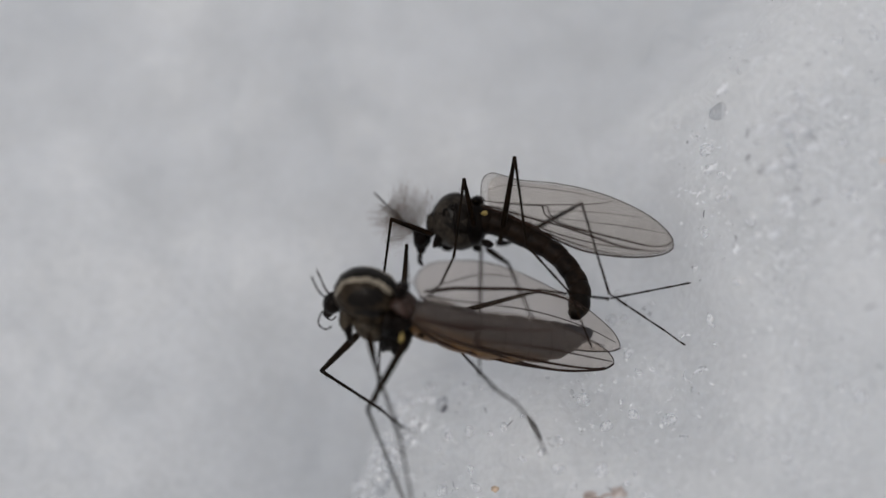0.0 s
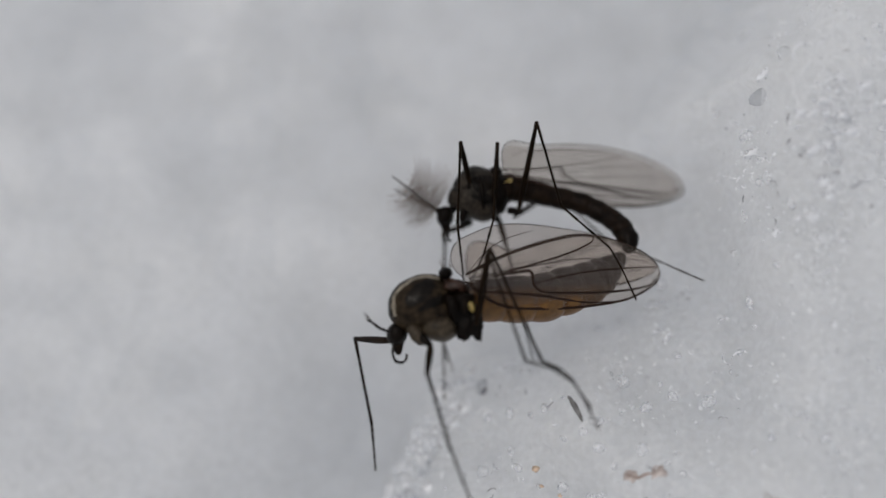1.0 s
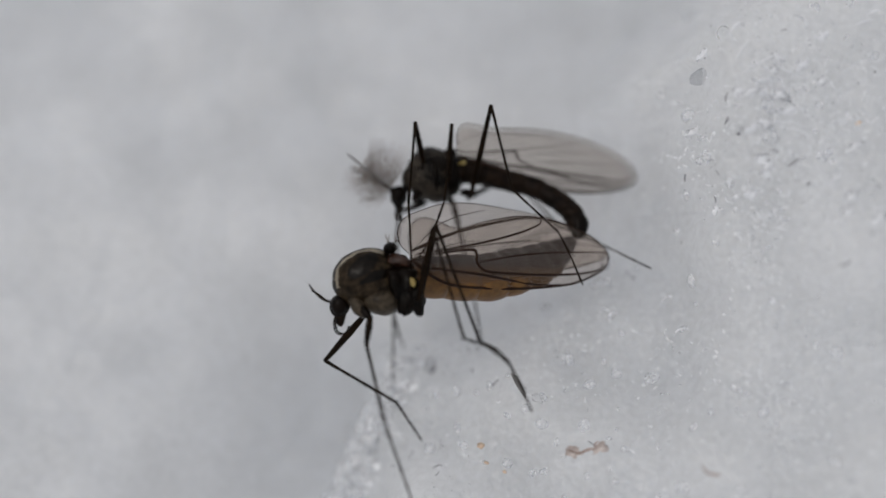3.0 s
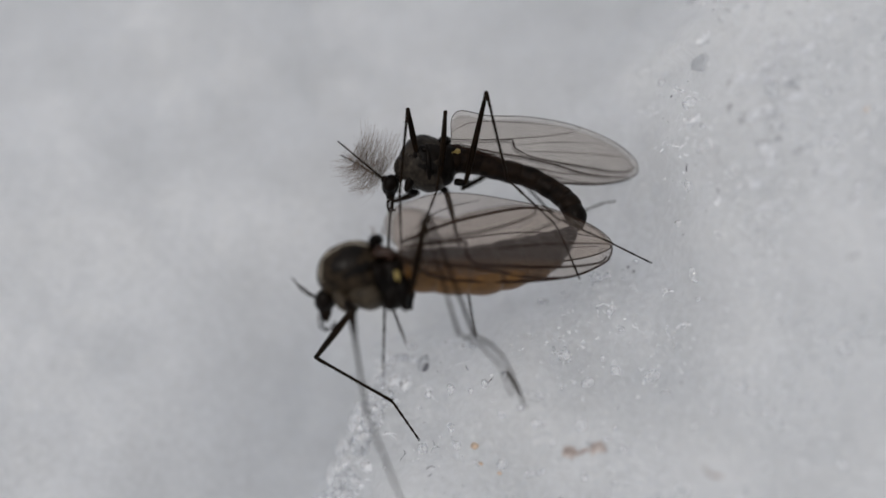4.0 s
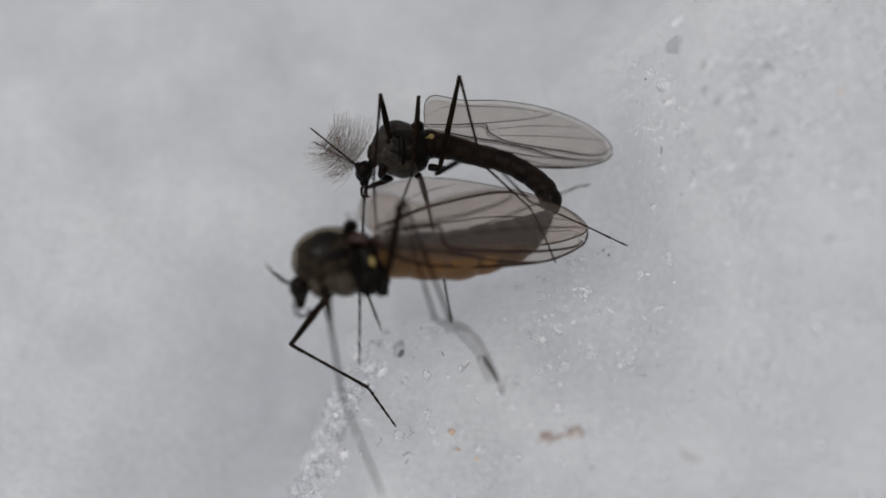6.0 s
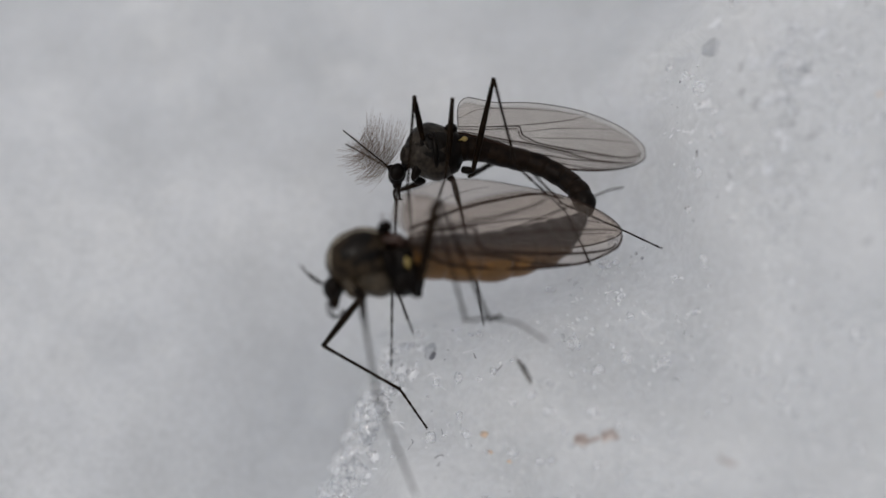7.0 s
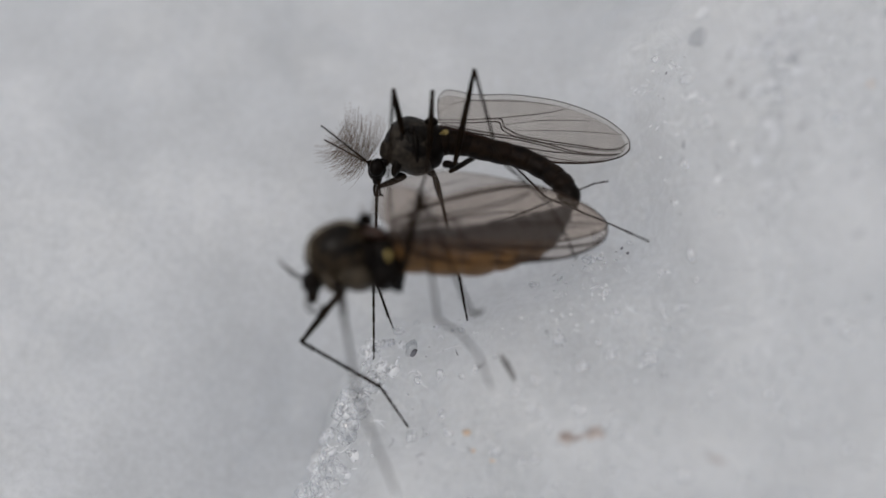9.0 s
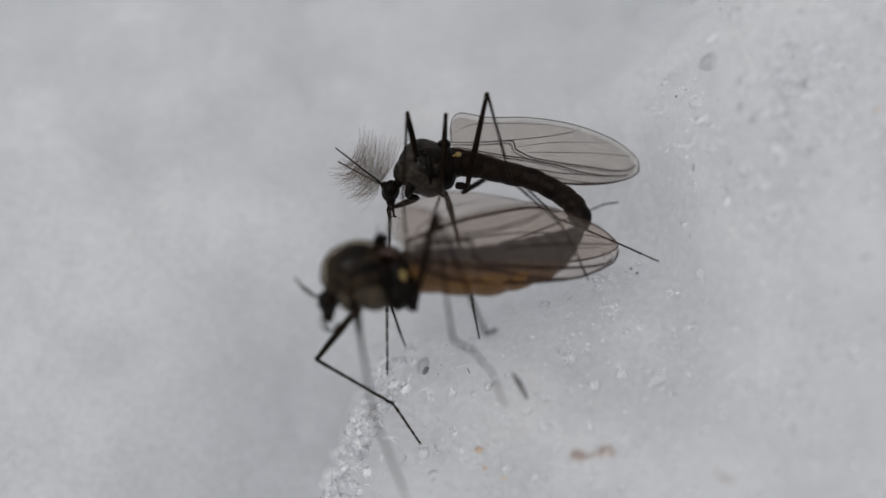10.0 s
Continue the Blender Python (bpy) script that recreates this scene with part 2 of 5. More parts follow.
MALE_PATH = [
    (0, 0.048, 1.806, -0.567, 6.24, -14, 0),
    (0.2, -0.25, 1.743, -0.611, 2.81, -9, 0),
    (0.3, -0.98, 1.79, -0.57, -1.0, -4, 0),
    (0.4, -1.12, 1.87, -0.52, -3.5, -1, 0),
    (0.5, -0.622, 1.884, -0.512, -3.78, 0, 0),
    (1, -0.378, 1.995, -0.434, -2.09, 0, 0),
    (1.5, -0.449, 2.023, -0.415, -1.63, 0, 0),
    (2, -0.153, 2.059, -0.389, 1.57, 0, 0),
    (2.5, -0.235, 1.981, -0.444, 0, 0, 0),
    (4, -0.217, 2.021, -0.416, 1.0, 0, 0),
    (7.5, -0.235, 1.981, -0.444, 0, 0, 0),
    (10, -0.254, 1.937, -0.475, -1.1, 0, 0),
]
MOVES = []  # (thing, rows) gathered while building, keyed in motions()


def on_ball(centre, radii, lon, lat, out=1.0):
    a, b = radians(lon), radians(lat)
    return (centre[0] + radii[0] * out * math.cos(b) * math.cos(a), centre[1] - radii[1] * out * math.cos(b) * math.sin(a),
            centre[2] + radii[2] * out * math.sin(b))


def leg(thing, poses, thick, rest_at=2.5, label=""):
    """A leg of coxa, femur, tibia and jointed tarsus. poses: seconds -> points coxa, hip, knee, ankle, ... tip; the leg is built as it stands at rest_at."""
    times = sorted(poses)
    rest = [Vector(p) for p in poses[rest_at]]
    coxa = part("leg", rod([rest[0], (rest[0] + rest[1]) / 2, rest[1]], [thick * 1.4, thick * 1.5, thick * 1.0], sides=10), CHITIN, thing, label)
    d = [b - a for a, b in zip(rest, rest[1:])]
    f = [Vector((0, 0, 0)), d[1] * 0.12, d[1] * 0.35, d[1] * 0.7, d[1] * 0.93, d[1]]
    femur = part("femur", rod(f, [thick * 0.8, thick * 1.05, thick * 1.2, thick * 1.0, thick * 0.75, thick * 0.8]), LEG, coxa)
    bm = rod([Vector((0, 0, 0)), d[2] * 0.03, d[2] * 0.2, d[2] * 0.6, d[2] * 0.95, d[2]],
             [thick * 0.55, thick * 0.62, thick * 0.5, thick * 0.47, thick * 0.52, thick * 0.58])
    side = d[2].orthogonal().normalized()
    for k in (-1, 1):  # spurs at the tibia's end
        tube(bm, [d[2] * 0.96, d[2] * 1.02 + side * k * thick * 1.2], [thick * 0.2, thick * 0.05], sides=5)
    rng = random.Random(len(MOVES) + int(thick * 1000))
    for k in range(26):  # short bristles
        s = d[2] * (0.08 + 0.9 * k / 26)
        o = (Matrix.Rotation(rng.uniform(0, 6.28), 3, d[2].normalized()) @ side)
        tube(bm, [s + o * thick * 0.4, s + o * thick * 1.15 + d[2].normalized() * thick * 1.0], [thick * 0.09, thick * 0.03], sides=4)
    tibia = part("tibia", bm, LEG, coxa)
    line = [p - rest[3] for p in rest[3:]]
    total = sum((b - a).length for a, b in zip(line, line[1:]))
    pts, rr, walked = [], [], 0.0
    for a, b in zip(line, line[1:]):  # tarsal joints, swollen at each end
        share = max(1, round((b - a).length / total * 5))
        for k in range(share):
            p, q = a.lerp(b, k / share), a.lerp(b, (k + 1) / share)
            w = thick * (0.5 - 0.16 * walked / total)
            pts += [p.lerp(q, 0.04), p.lerp(q, 0.2), p.lerp(q, 0.85), p.lerp(q, 0.97)]
            rr += [w * 0.72, w * 0.8, w, w * 1.15]
            walked += (q - p).length
    bm = rod(pts, rr, sides=7)
    end, back = line[-1], (line[-1] - line[-2]).normalized()
    o = back.orthogonal().normalized()
    for k in (-1, 1):  # claws
        tube(bm, [end, end + back * 0.04 + o * k * 0.02, end + back * 0.07 + o * k * 0.012], [thick * 0.22, thick * 0.16, thick * 0.05], sides=5)
    tarsus = part("tarsus", bm, LEG, coxa)
    pieces = ((femur, 1, 2), (tibia, 2, 3), (tarsus, 3, -1))
    rows = {ob: [] for ob, _, _ in pieces}
    for t in times:
        j = [Vector(p) for p in poses[t]]
        at = j[1]
        for ob, a, b in pieces:
            turn = (rest[b] - rest[a]).rotation_difference(j[b] - j[a]).to_matrix().to_4x4()
            rows[ob].append((t, Matrix.Translation(at * MM) @ turn))
            at = at + turn.to_3x3() @ d[a]
    for ob in rows:
        ob.matrix_basis = rows[ob][-1][1]
        if len(times) > 1:
            MOVES.append((ob, [(0.0, rows[ob][0][1])] * (times[0] > 0) + rows[ob] + [(10.0, rows[ob][-1][1])]))
    return coxa


def wing(thing, top, low, lie, veins, skin, label, camber=0.1, rim=0.008):
    """A wing seen from its side: top and low are its hind and fore margins as (x, z), base to tip; veins are lines of (x, z) and a thickness.
    lie: depth at the base, its gain along the wing, and its gain with height."""
    t_, l_ = spline([(x, 0, z) for x, z in top], 8), spline([(x, 0, z) for x, z in low], 8)

    def even(line, n):
        run = [0.0]
        for p, q in zip(line, line[1:]):
            run.append(run[-1] + (q - p).length)
        want = [run[-1] * (1 - math.cos(math.pi * k / n)) / 2 for k in range(n + 1)]
        return [(float(np.interp(w, run, [p.x for p in line])), float(np.interp(w, run, [p.z for p in line]))) for w in want]
    x0, x1 = top[0][0], top[-1][0]

    def at(x, z, w=0.0):
        s = min(1.0, max(0.0, (x - x0) / (x1 - x0)))
        lift = camber * math.sin(math.pi * s) * (1 - w * w) + 0.025 * math.sin(w * 9) * (1 - s) + 0.02 * math.sin(7 * s + 2 * w)
        return Vector((x, lie[0] + lie[1] * (x - x0) + lie[2] * (z - low[0][1]) - lift, z))
    ns, nw, thin = 48, 14, Vector((0, 0.003, 0))
    hind, fore = even(t_, ns), even(l_, ns)
    bm, up, down = bmesh.new(), [], []
    for p, q in zip(hind, fore):
        row = [at(q[0] + (p[0] - q[0]) * k / nw, q[1] + (p[1] - q[1]) * k / nw, -1 + 2 * k / nw) for k in range(nw + 1)]
        up.append([bm.verts.new(v - thin) for v in row])
        down.append([bm.verts.new(v + thin) for v in row])
    for i in range(ns):
        for k in range(nw):
            bm.faces.new((up[i][k], up[i + 1][k], up[i + 1][k + 1], up[i][k + 1]))
            bm.faces.new((down[i][k], down[i][k + 1], down[i + 1][k + 1], down[i + 1][k]))
        for k in (0, nw):
            bm.faces.new((up[i][k], down[i][k], down[i + 1][k], up[i + 1][k]))
    w = part("wing", bm, skin, thing, label)

    def share(x, z):
        zt = float(np.interp(x, [p[0] for p in hind[2:]], [p[1] for p in hind[2:]]))
        zl = float(np.interp(x, [p[0] for p in fore], [p[1] for p in fore]))
        return max(-1.0, min(1.0, 2 * (z - zl) / max(0.05, zt - zl) - 1))
    for line, thick in veins:
        pts = [at(p.x, p.z, share(p.x, p.z)) for p in spline([(x, 0, z) for x, z in line], 5)]
        part("vein", rod(pts, [thick * 0.6, thick, thick * 0.95, thick * 0.8, thick * 0.5], sides=6), VEIN, w)
    part("wing_margin", rod([at(x, z, 1) for x, z in hind], rim, sides=5), VEIN, w)
    part("wing_margin", rod([at(x, z, -1) for x, z in fore], [rim * 2.4, rim * 2.6, rim * 2.2, rim * 1.4], sides=6), VEIN, w)
    return w


MALE_TOP = [(0.49, 0.46), (0.48, 0.76), (0.53, 0.91), (0.66, 0.99), (0.89, 0.96), (1.21, 0.91), (1.85, 0.92), (2.5, 0.85), (3.05, 0.72), (3.6, 0.5), (3.94, 0.27), (4.08, 0.11), (4.11, 0.0)]
MALE_LOW = [(0.5, 0.34), (1.0, 0.23), (1.43, 0.08), (1.97, -0.15), (2.4, -0.29), (2.73, -0.33), (3.17, -0.34), (3.61, -0.3), (3.94, -0.21), (4.09, -0.1), (4.11, 0.0)]
MALE_VEINS = [
    ([(0.49, 0.45), (1.0, 0.45), (1.43, 0.47), (1.64, 0.46), (1.7, 0.32), (1.84, 0.24), (2.02, 0.16), (2.51, 0.07), (3.17, -0.02), (3.61, -0.08), (3.92, -0.06), (4.06, 0.03)], 0.013),
    ([(0.55, 0.37), (0.8, 0.33), (1.43, 0.21), (1.97, 0.13), (2.51, 0.01), (3.06, -0.13), (3.61, -0.18), (3.92, -0.16)], 0.013),
    ([(1.43, 0.47), (1.97, 0.52), (2.51, 0.59), (2.83, 0.66), (2.96, 0.73)], 0.008),
    ([(1.7, 0.36), (2.51, 0.45), (3.49, 0.44)], 0.006),
    ([(1.91, 0.26), (3.05, 0.25), (3.96, 0.19)], 0.006),
    ([(0.6, 0.35), (0.9, 0.26), (1.75, 0.02), (2.51, -0.12), (3.17, -0.17), (3.5, -0.2)], 0.011),
    ([(0.7, 0.32), (1.1, 0.17), (1.97, -0.1), (2.62, -0.24), (3.17, -0.32)], 0.01),
    ([(0.5, 0.6), (0.9, 0.78), (1.5, 0.8), (2.2, 0.78), (2.8, 0.71)], 0.006),
]
NEAR_TOP = [(0.5, 0.5), (0.46, 0.66), (0.46, 0.85), (0.5, 1.02), (0.61, 1.13), (0.79, 1.14), (1.0, 1.07), (1.19, 0.98), (1.4, 0.96), (1.69, 1.05), (2.1, 1.14), (2.57, 1.19), (3.19, 1.08), (3.82, 0.82), (4.11, 0.57), (4.19, 0.41)]
NEAR_LOW = [(0.5, 0.38), (0.74, 0.16), (1.16, -0.07), (1.8, -0.15), (2.23, -0.17), (2.79, -0.16), (3.36, -0.11), (3.7, -0.02), (4.06, 0.16), (4.16, 0.29), (4.19, 0.41)]
NEAR_VEINS = [
    ([(0.52, 0.4), (0.84, 0.47), (1.16, 0.53), (1.56, 0.57), (1.66, 0.5), (1.67, 0.34), (1.77, 0.21), (1.96, 0.15), (2.79, 0.09), (3.47, 0.09), (3.94, 0.15), (4.09, 0.26)], 0.03),
    ([(0.52, 0.34), (0.74, 0.25), (1.16, 0.19), (1.8, 0.1), (2.34, -0.02), (2.79, -0.1), (3.36, -0.11)], 0.027),
    ([(1.96, 0.16), (1.97, 0.05)], 0.026),
    ([(1.67, 0.32), (2.23, 0.43), (2.9, 0.5), (3.7, 0.51), (4.12, 0.5)], 0.017),
    ([(0.6, 0.5), (1.37, 0.62), (1.91, 0.73), (2.46, 0.88), (2.81, 1.03), (2.86, 1.12)], 0.022),
    ([(0.9, 0.52), (1.2, 0.66), (1.5, 0.72), (1.75, 0.74)], 0.007),
]
FAR_TOP = [(0.4, 0.5), (0.23, 0.68), (0.19, 0.95), (0.31, 1.16), (0.57, 1.29), (1.05, 1.44), (1.71, 1.43), (2.71, 1.25), (3.23, 1.11), (3.81, 0.85), (4.1, 0.63), (4.2, 0.48)]
FAR_LOW = [(0.42, 0.42), (0.8, 0.3), (1.4, 0.2), (2.2, 0.16), (3.0, 0.17), (3.6, 0.23), (4.05, 0.36), (4.2, 0.48)]
FAR_VEINS = [
    ([(0.45, 0.55), (0.63, 0.63), (1.05, 0.82), (1.71, 1.02), (2.6, 1.18), (3.11, 1.1)], 0.034),
    ([(0.5, 0.6), (0.9, 1.0), (1.3, 1.2), (1.8, 1.32)], 0.009),
    ([(0.5, 0.48), (1.4, 0.6), (2.4, 0.72), (3.4, 0.7), (4.05, 0.6)], 0.011),
    ([(0.5, 0.44), (1.6, 0.4), (2.8, 0.42), (3.9, 0.45)], 0.011),
]


def segments(thing, axis, radii, count, mats, flat, name="abdomen_segment", label="", split=0.15):
    """An abdomen as overlapping rings; the underside takes the second material."""
    pts = spline(axis, 12)
    n = len(pts) - 1
    rad = np.interp(np.linspace(0, 1, n + 1), np.linspace(0, 1, len(radii)), radii)
    made = []
    for k in range(count):
        i0, i1 = max(0, k - 0.12) / count * n, (k + 1) / count * n
        line, rr = [], []
        for j in range(7):
            s = j / 6
            x = i0 + (i1 - i0) * s
            a = int(min(n - 1, x))
            line.append(pts[a].lerp(pts[a + 1], x - a))
            rr.append(float(np.interp(x, range(n + 1), rad)) * (0.87 + 0.165 * math.sin(math.pi * (0.08 + 0.72 * s))))
        bm = tube(bmesh.new(), line, rr, sides=22, flat=flat, flat_axis=(0, 1, 0))
        for fc in bm.faces:
            mid = fc.calc_center_median()
            near = min(line, key=lambda p: (p - mid).length)
            fc.material_index = 0 if mid.z - near.z > split * rr[3] + 0.05 * noise.noise(mid * 6) else 1
        made.append((part(name, bm, mats, thing, label), line[0].copy()))
    return made


def humped(thing, c, r, lean, mats, label):
    """A domed thorax; dark bands run along it between pale lines, set by the angle from the ridge."""
    bm = bmesh.new()
    bmesh.ops.create_uvsphere(bm, u_segments=150, v_segments=100, radius=1.0)
    for f in bm.faces:
        m = f.calc_center_median()
        p = m + 0.03 * Vector((noise.noise(m * 4), 0, noise.noise(m * 4 + Vector((9, 0, 0)))))
        out = math.hypot(p.x, p.z) / m.length  # 1 along the ridge, 0 in the middle of either flank
        turn = math.degrees(math.atan2(p.z, p.x))
        k = 2
        ex, ez = p.x - 0.16, p.z - 0.34
        ex, ez = ex * 0.97 + ez * 0.26, ez * 0.97 - ex * 0.26
        oval = (ex / 0.52) ** 2 + (ez / 0.33) ** 2
        if oval < 1 and out < 0.84 or p.z < 0.02 - 0.35 * abs(p.x - 0.3) and p.x > -0.55 and p.z > -0.28 - 0.3 * p.x:
            k = 0
        elif abs(out - 0.92 + 0.0011 * max(0, turn - 60)) < 0.045 and 25 < turn < 175:
            k = 1
        elif out > 0.92 - 0.0011 * max(0, turn - 60) and turn > 20:
            k = 0
        f.material_index = k
    lean_m = pose(0, 0, 0, 0, lean, 0).to_3x3()
    for v in bm.verts:
        p = v.co.copy()
        swell = 1 + 0.06 * math.exp(-((p.x + 0.5) ** 2) * 6) * max(0, p.z) + 0.02 * noise.noise(p * 4) + 0.006 * noise.noise(p * 14)
        v.co = lean_m @ Vector((p.x * r[0], p.y * r[1], p.z * r[2])) * swell + Vector(c)
    return part("thorax", bm, mats, thing, label)


def female():
    thing = new("midge")
    tagged(thing, "grey-brown female midge, smoky folded wings, amber belly, on snow", "insect", "mating midges")
    thorax = humped(thing, (-0.4, 0.0, 0.08), (0.62, 0.47, 0.5), -28, [THORAX_DARK, STRIPE, THORAX_BROWN], "humped brown thorax with pale lines and dark panels")
    part("pleuron", lump((-0.2, 0.0, -0.1), (0.46, 0.42, 0.4), (0, -10, 0), 0.08, u=36, v=24, seed=2), THORAX_BROWN, thorax)
    c, r = (-0.2, 0.0, -0.1), (0.46, 0.42, 0.4)
    for line, w in (([(-0.14, 0.13), (-0.2, 0.0), (-0.12, -0.12)], 0.012), ([(-0.12, -0.12), (0.0, -0.14), (0.05, 0.02)], 0.016), ([(-0.52, -0.18), (-0.4, -0.26), (-0.26, -0.3), (-0.1, -0.2)], 0.016),
                    ([(-0.36, 0.1), (-0.22, 0.19), (-0.02, 0.2), (0.12, 0.1)], 0.06), ([(0.02, 0.2), (0.12, 0.06), (0.18, -0.16)], 0.07)):
        for side in (-1, 1):
            pts = [(x, side * (r[1] * math.sqrt(max(0.03, 1 - ((x - c[0]) / r[0]) ** 2 - ((z - c[2]) / r[2]) ** 2)) - 0.45 * w), z) for x, _, z in spline([(x, 0, z) for x, z in line], 5)]
            part("suture", rod(pts, [w * 0.3, w, w, w * 0.3], sides=9), CHITIN, thorax)
    part("sternum", lump((-0.07, -0.05, -0.36), (0.38, 0.42, 0.28), (0, 6, 0), 0.04, u=32, v=22, seed=5), THORAX, thing, "smooth rounded grey-beige breast plate")
    part("scutellum", lump((0.08, -0.06, 0.6), (0.13, 0.24, 0.11), rough=0.1), CHITIN, thing, "dark knob behind the thorax")
    part("postnotum", lump((0.24, -0.02, 0.36), (0.25, 0.34, 0.12), (0, 14, 0), rough=0.35, seed=6), AMBER, thing, "amber-brown wing root")
    part("metathorax", lump((0.27, 0.0, -0.02), (0.36, 0.44, 0.36), (0, 20, 0), rough=0.35, u=30, v=22), CHITIN, thing)
    part("trochanter_plate", lump((0.46, 0.0, -0.28), (0.22, 0.4, 0.28), (0, 10, 0), rough=0.2, seed=4), CHITIN, thing)
    for x0, x1, w in ((0.36, 0.4, 0.1), (0.55, 0.6, 0.1)):
        for y in (-1, 1):
            part("coxa", lump(((x0 + x1) / 2, 0.27 * y, -0.3), (w * 1.4, 0.11, 0.32), (0, 8 if x0 < 0.5 else -6, 0), 0.3, u=24, v=18, seed=x0 * 9), CHITIN, thing)
    for y in (-1, 1):
        part("coxa", rod(spline([(-0.58, 0.2 * y, -0.32), (-0.48, 0.28 * y, -0.5), (-0.36, 0.3 * y, -0.62)], 4), [0.12, 0.13, 0.08], sides=12), THORAX, thing, "beige fore hip")
    for y in (-0.46, 0.44):
        bm = rod([(0.42, y * 0.7, 0.06), (0.5, y * 0.95, 0.03)], [0.014, 0.016])
        ball(bm, (0.52, y * 1.02, -0.02), (0.045, 0.04, 0.09), (0, -14, 0), 0.2, u=12, v=10)
        part("halter", bm, YELLOW, thing, "yellow club-shaped halter")
    hc = (-0.86, 0.0, -0.46)
    bm = lump(hc, (0.19, 0.21, 0.22), (0, 10, 0), 0.05)
    tube(bm, [(-0.62, 0, -0.25), hc], [0.13, 0.12])
    head = part("head", bm, CHITIN, thing, "small black hanging head")
    for y in (-0.12, 0.12):
        part("eye", lump((hc[0] + 0.01, y, hc[2] + 0.02), (0.155, 0.12, 0.18), (0, 10, 0), 0.02), CHITIN, head, "black compound eye")
        k = y / 0.12
        bm = bmesh.new()
        pts = spline([(hc[0] - 0.12, 0.06 * k, hc[2] + 0.05), (hc[0] - 0.27, 0.1 * k, hc[2] + 0.1), (hc[0] - 0.4, 0.13 * k, hc[2] + 0.2), (hc[0] - 0.56, 0.2 * k, hc[2] + 0.42 - 0.14 * (k > 0))], 4)
        beads = [r for p, q in zip(pts, pts[1:]) for r in (p, p.lerp(q, 0.5))]
        tube(bm, beads, [0.019 if i % 2 else 0.012 for i in range(len(beads))], sides=7)
        for p, q in zip(pts, pts[1:]):
            tube(bm, [p.lerp(q, 0.5), p.lerp(q, 0.5) + Vector((-0.06, 0.02 * k, 0.07))], [0.004, 0.001], sides=4)
        part("antenna", bm, LEG, head, "short beaded antenna")
        pts = spline([(hc[0] - 0.06, 0.06 * k, hc[2] - 0.16), (hc[0] - 0.1, 0.12 * k, hc[2] - 0.3), (hc[0] - 0.05, 0.15 * k, hc[2] - 0.49), (hc[0] + 0.11, 0.16 * k, hc[2] - 0.51), (hc[0] + 0.19 - 0.04 * (k > 0), 0.16 * k, hc[2] - 0.36)], 3)
        beads = [r for p, q in zip(pts, pts[1:]) for r in (p, p.lerp(q, 0.6))]
        bm = rod(beads, [0.018 if i % 2 else 0.011 for i in range(len(beads))], sides=7)
        part("palp", bm, LEG, head)
    part("proboscis", rod([(hc[0] + 0.02, 0, hc[2] - 0.12), (hc[0] + 0.0, 0, hc[2] - 0.3), (hc[0] + 0.02, 0, hc[2] - 0.36)], [0.11, 0.085, 0.05], sides=12), TERGITE, head, "dark reddish-brown mouthparts")
    segments(thing, [(0.42, 0.1, 0.02), (0.61, 0.19, 0.05), (1.16, 0.45, 0.05), (1.81, 0.75, 0.04), (2.31, 0.99, 0.14), (2.81, 1.22, 0.27), (3.1, 1.36, 0.43), (3.34, 1.47, 0.62), (3.5, 1.55, 0.76)],
             [0.32, 0.36, 0.42, 0.45, 0.45, 0.41, 0.34, 0.2, 0.1], 9, [BELLY, BELLY], 0.85, label="amber-olive abdomen ring, slate above")
    wing(thing, NEAR_TOP, NEAR_LOW, (-0.4, 0.526, -0.2), NEAR_VEINS, WING_F, "smoky brown clear wing folded over the belly", 0.1, 0.011)
    wing(thing, FAR_TOP, FAR_LOW, (0.25, 0.453, 0.2), FAR_VEINS, WING_F, "smoky clear far wing, its hind lobe raised", -0.06)
    leg(thing, {0: [(-0.30, -0.40, -0.15), (-0.03, -0.64, -0.16), (0.40, -1.06, -0.42), (1.40, -1.85, -0.90), (2.18, -2.40, -1.60)], 0.1: [(-0.60, -0.50, -0.31), (-0.31, -0.75, -0.37), (-1.26, -1.40, -0.72), (-1.92, -2.40, -1.51), (-2.42, -3.02, -2.20)], 0.25: [(-0.16, -0.29, -0.13), (-0.05, -0.52, -0.25), (-0.44, -1.01, -1.00), (-0.12, -1.67, -2.07), (0.27, -1.88, -2.90)], 0.5: [(-0.51, -0.25, -0.41), (-0.25, -0.44, -0.68), (-0.33, -0.73, -1.14), (0.02, -1.10, -2.46), (0.54, -1.10, -4.01)], 2.7: [(-0.51, -0.25, -0.41), (-0.25, -0.44, -0.68), (-0.33, -0.73, -1.14), (0.02, -1.10, -2.46), (0.54, -1.10, -4.01)], 3.7: [(-0.33, -0.29, -0.41), (-0.30, -0.46, -0.60), (-0.18, -0.80, -1.03), (0.11, -1.28, -2.30), (0.84, -1.20, -4.18)]}, 0.055, 2.7)
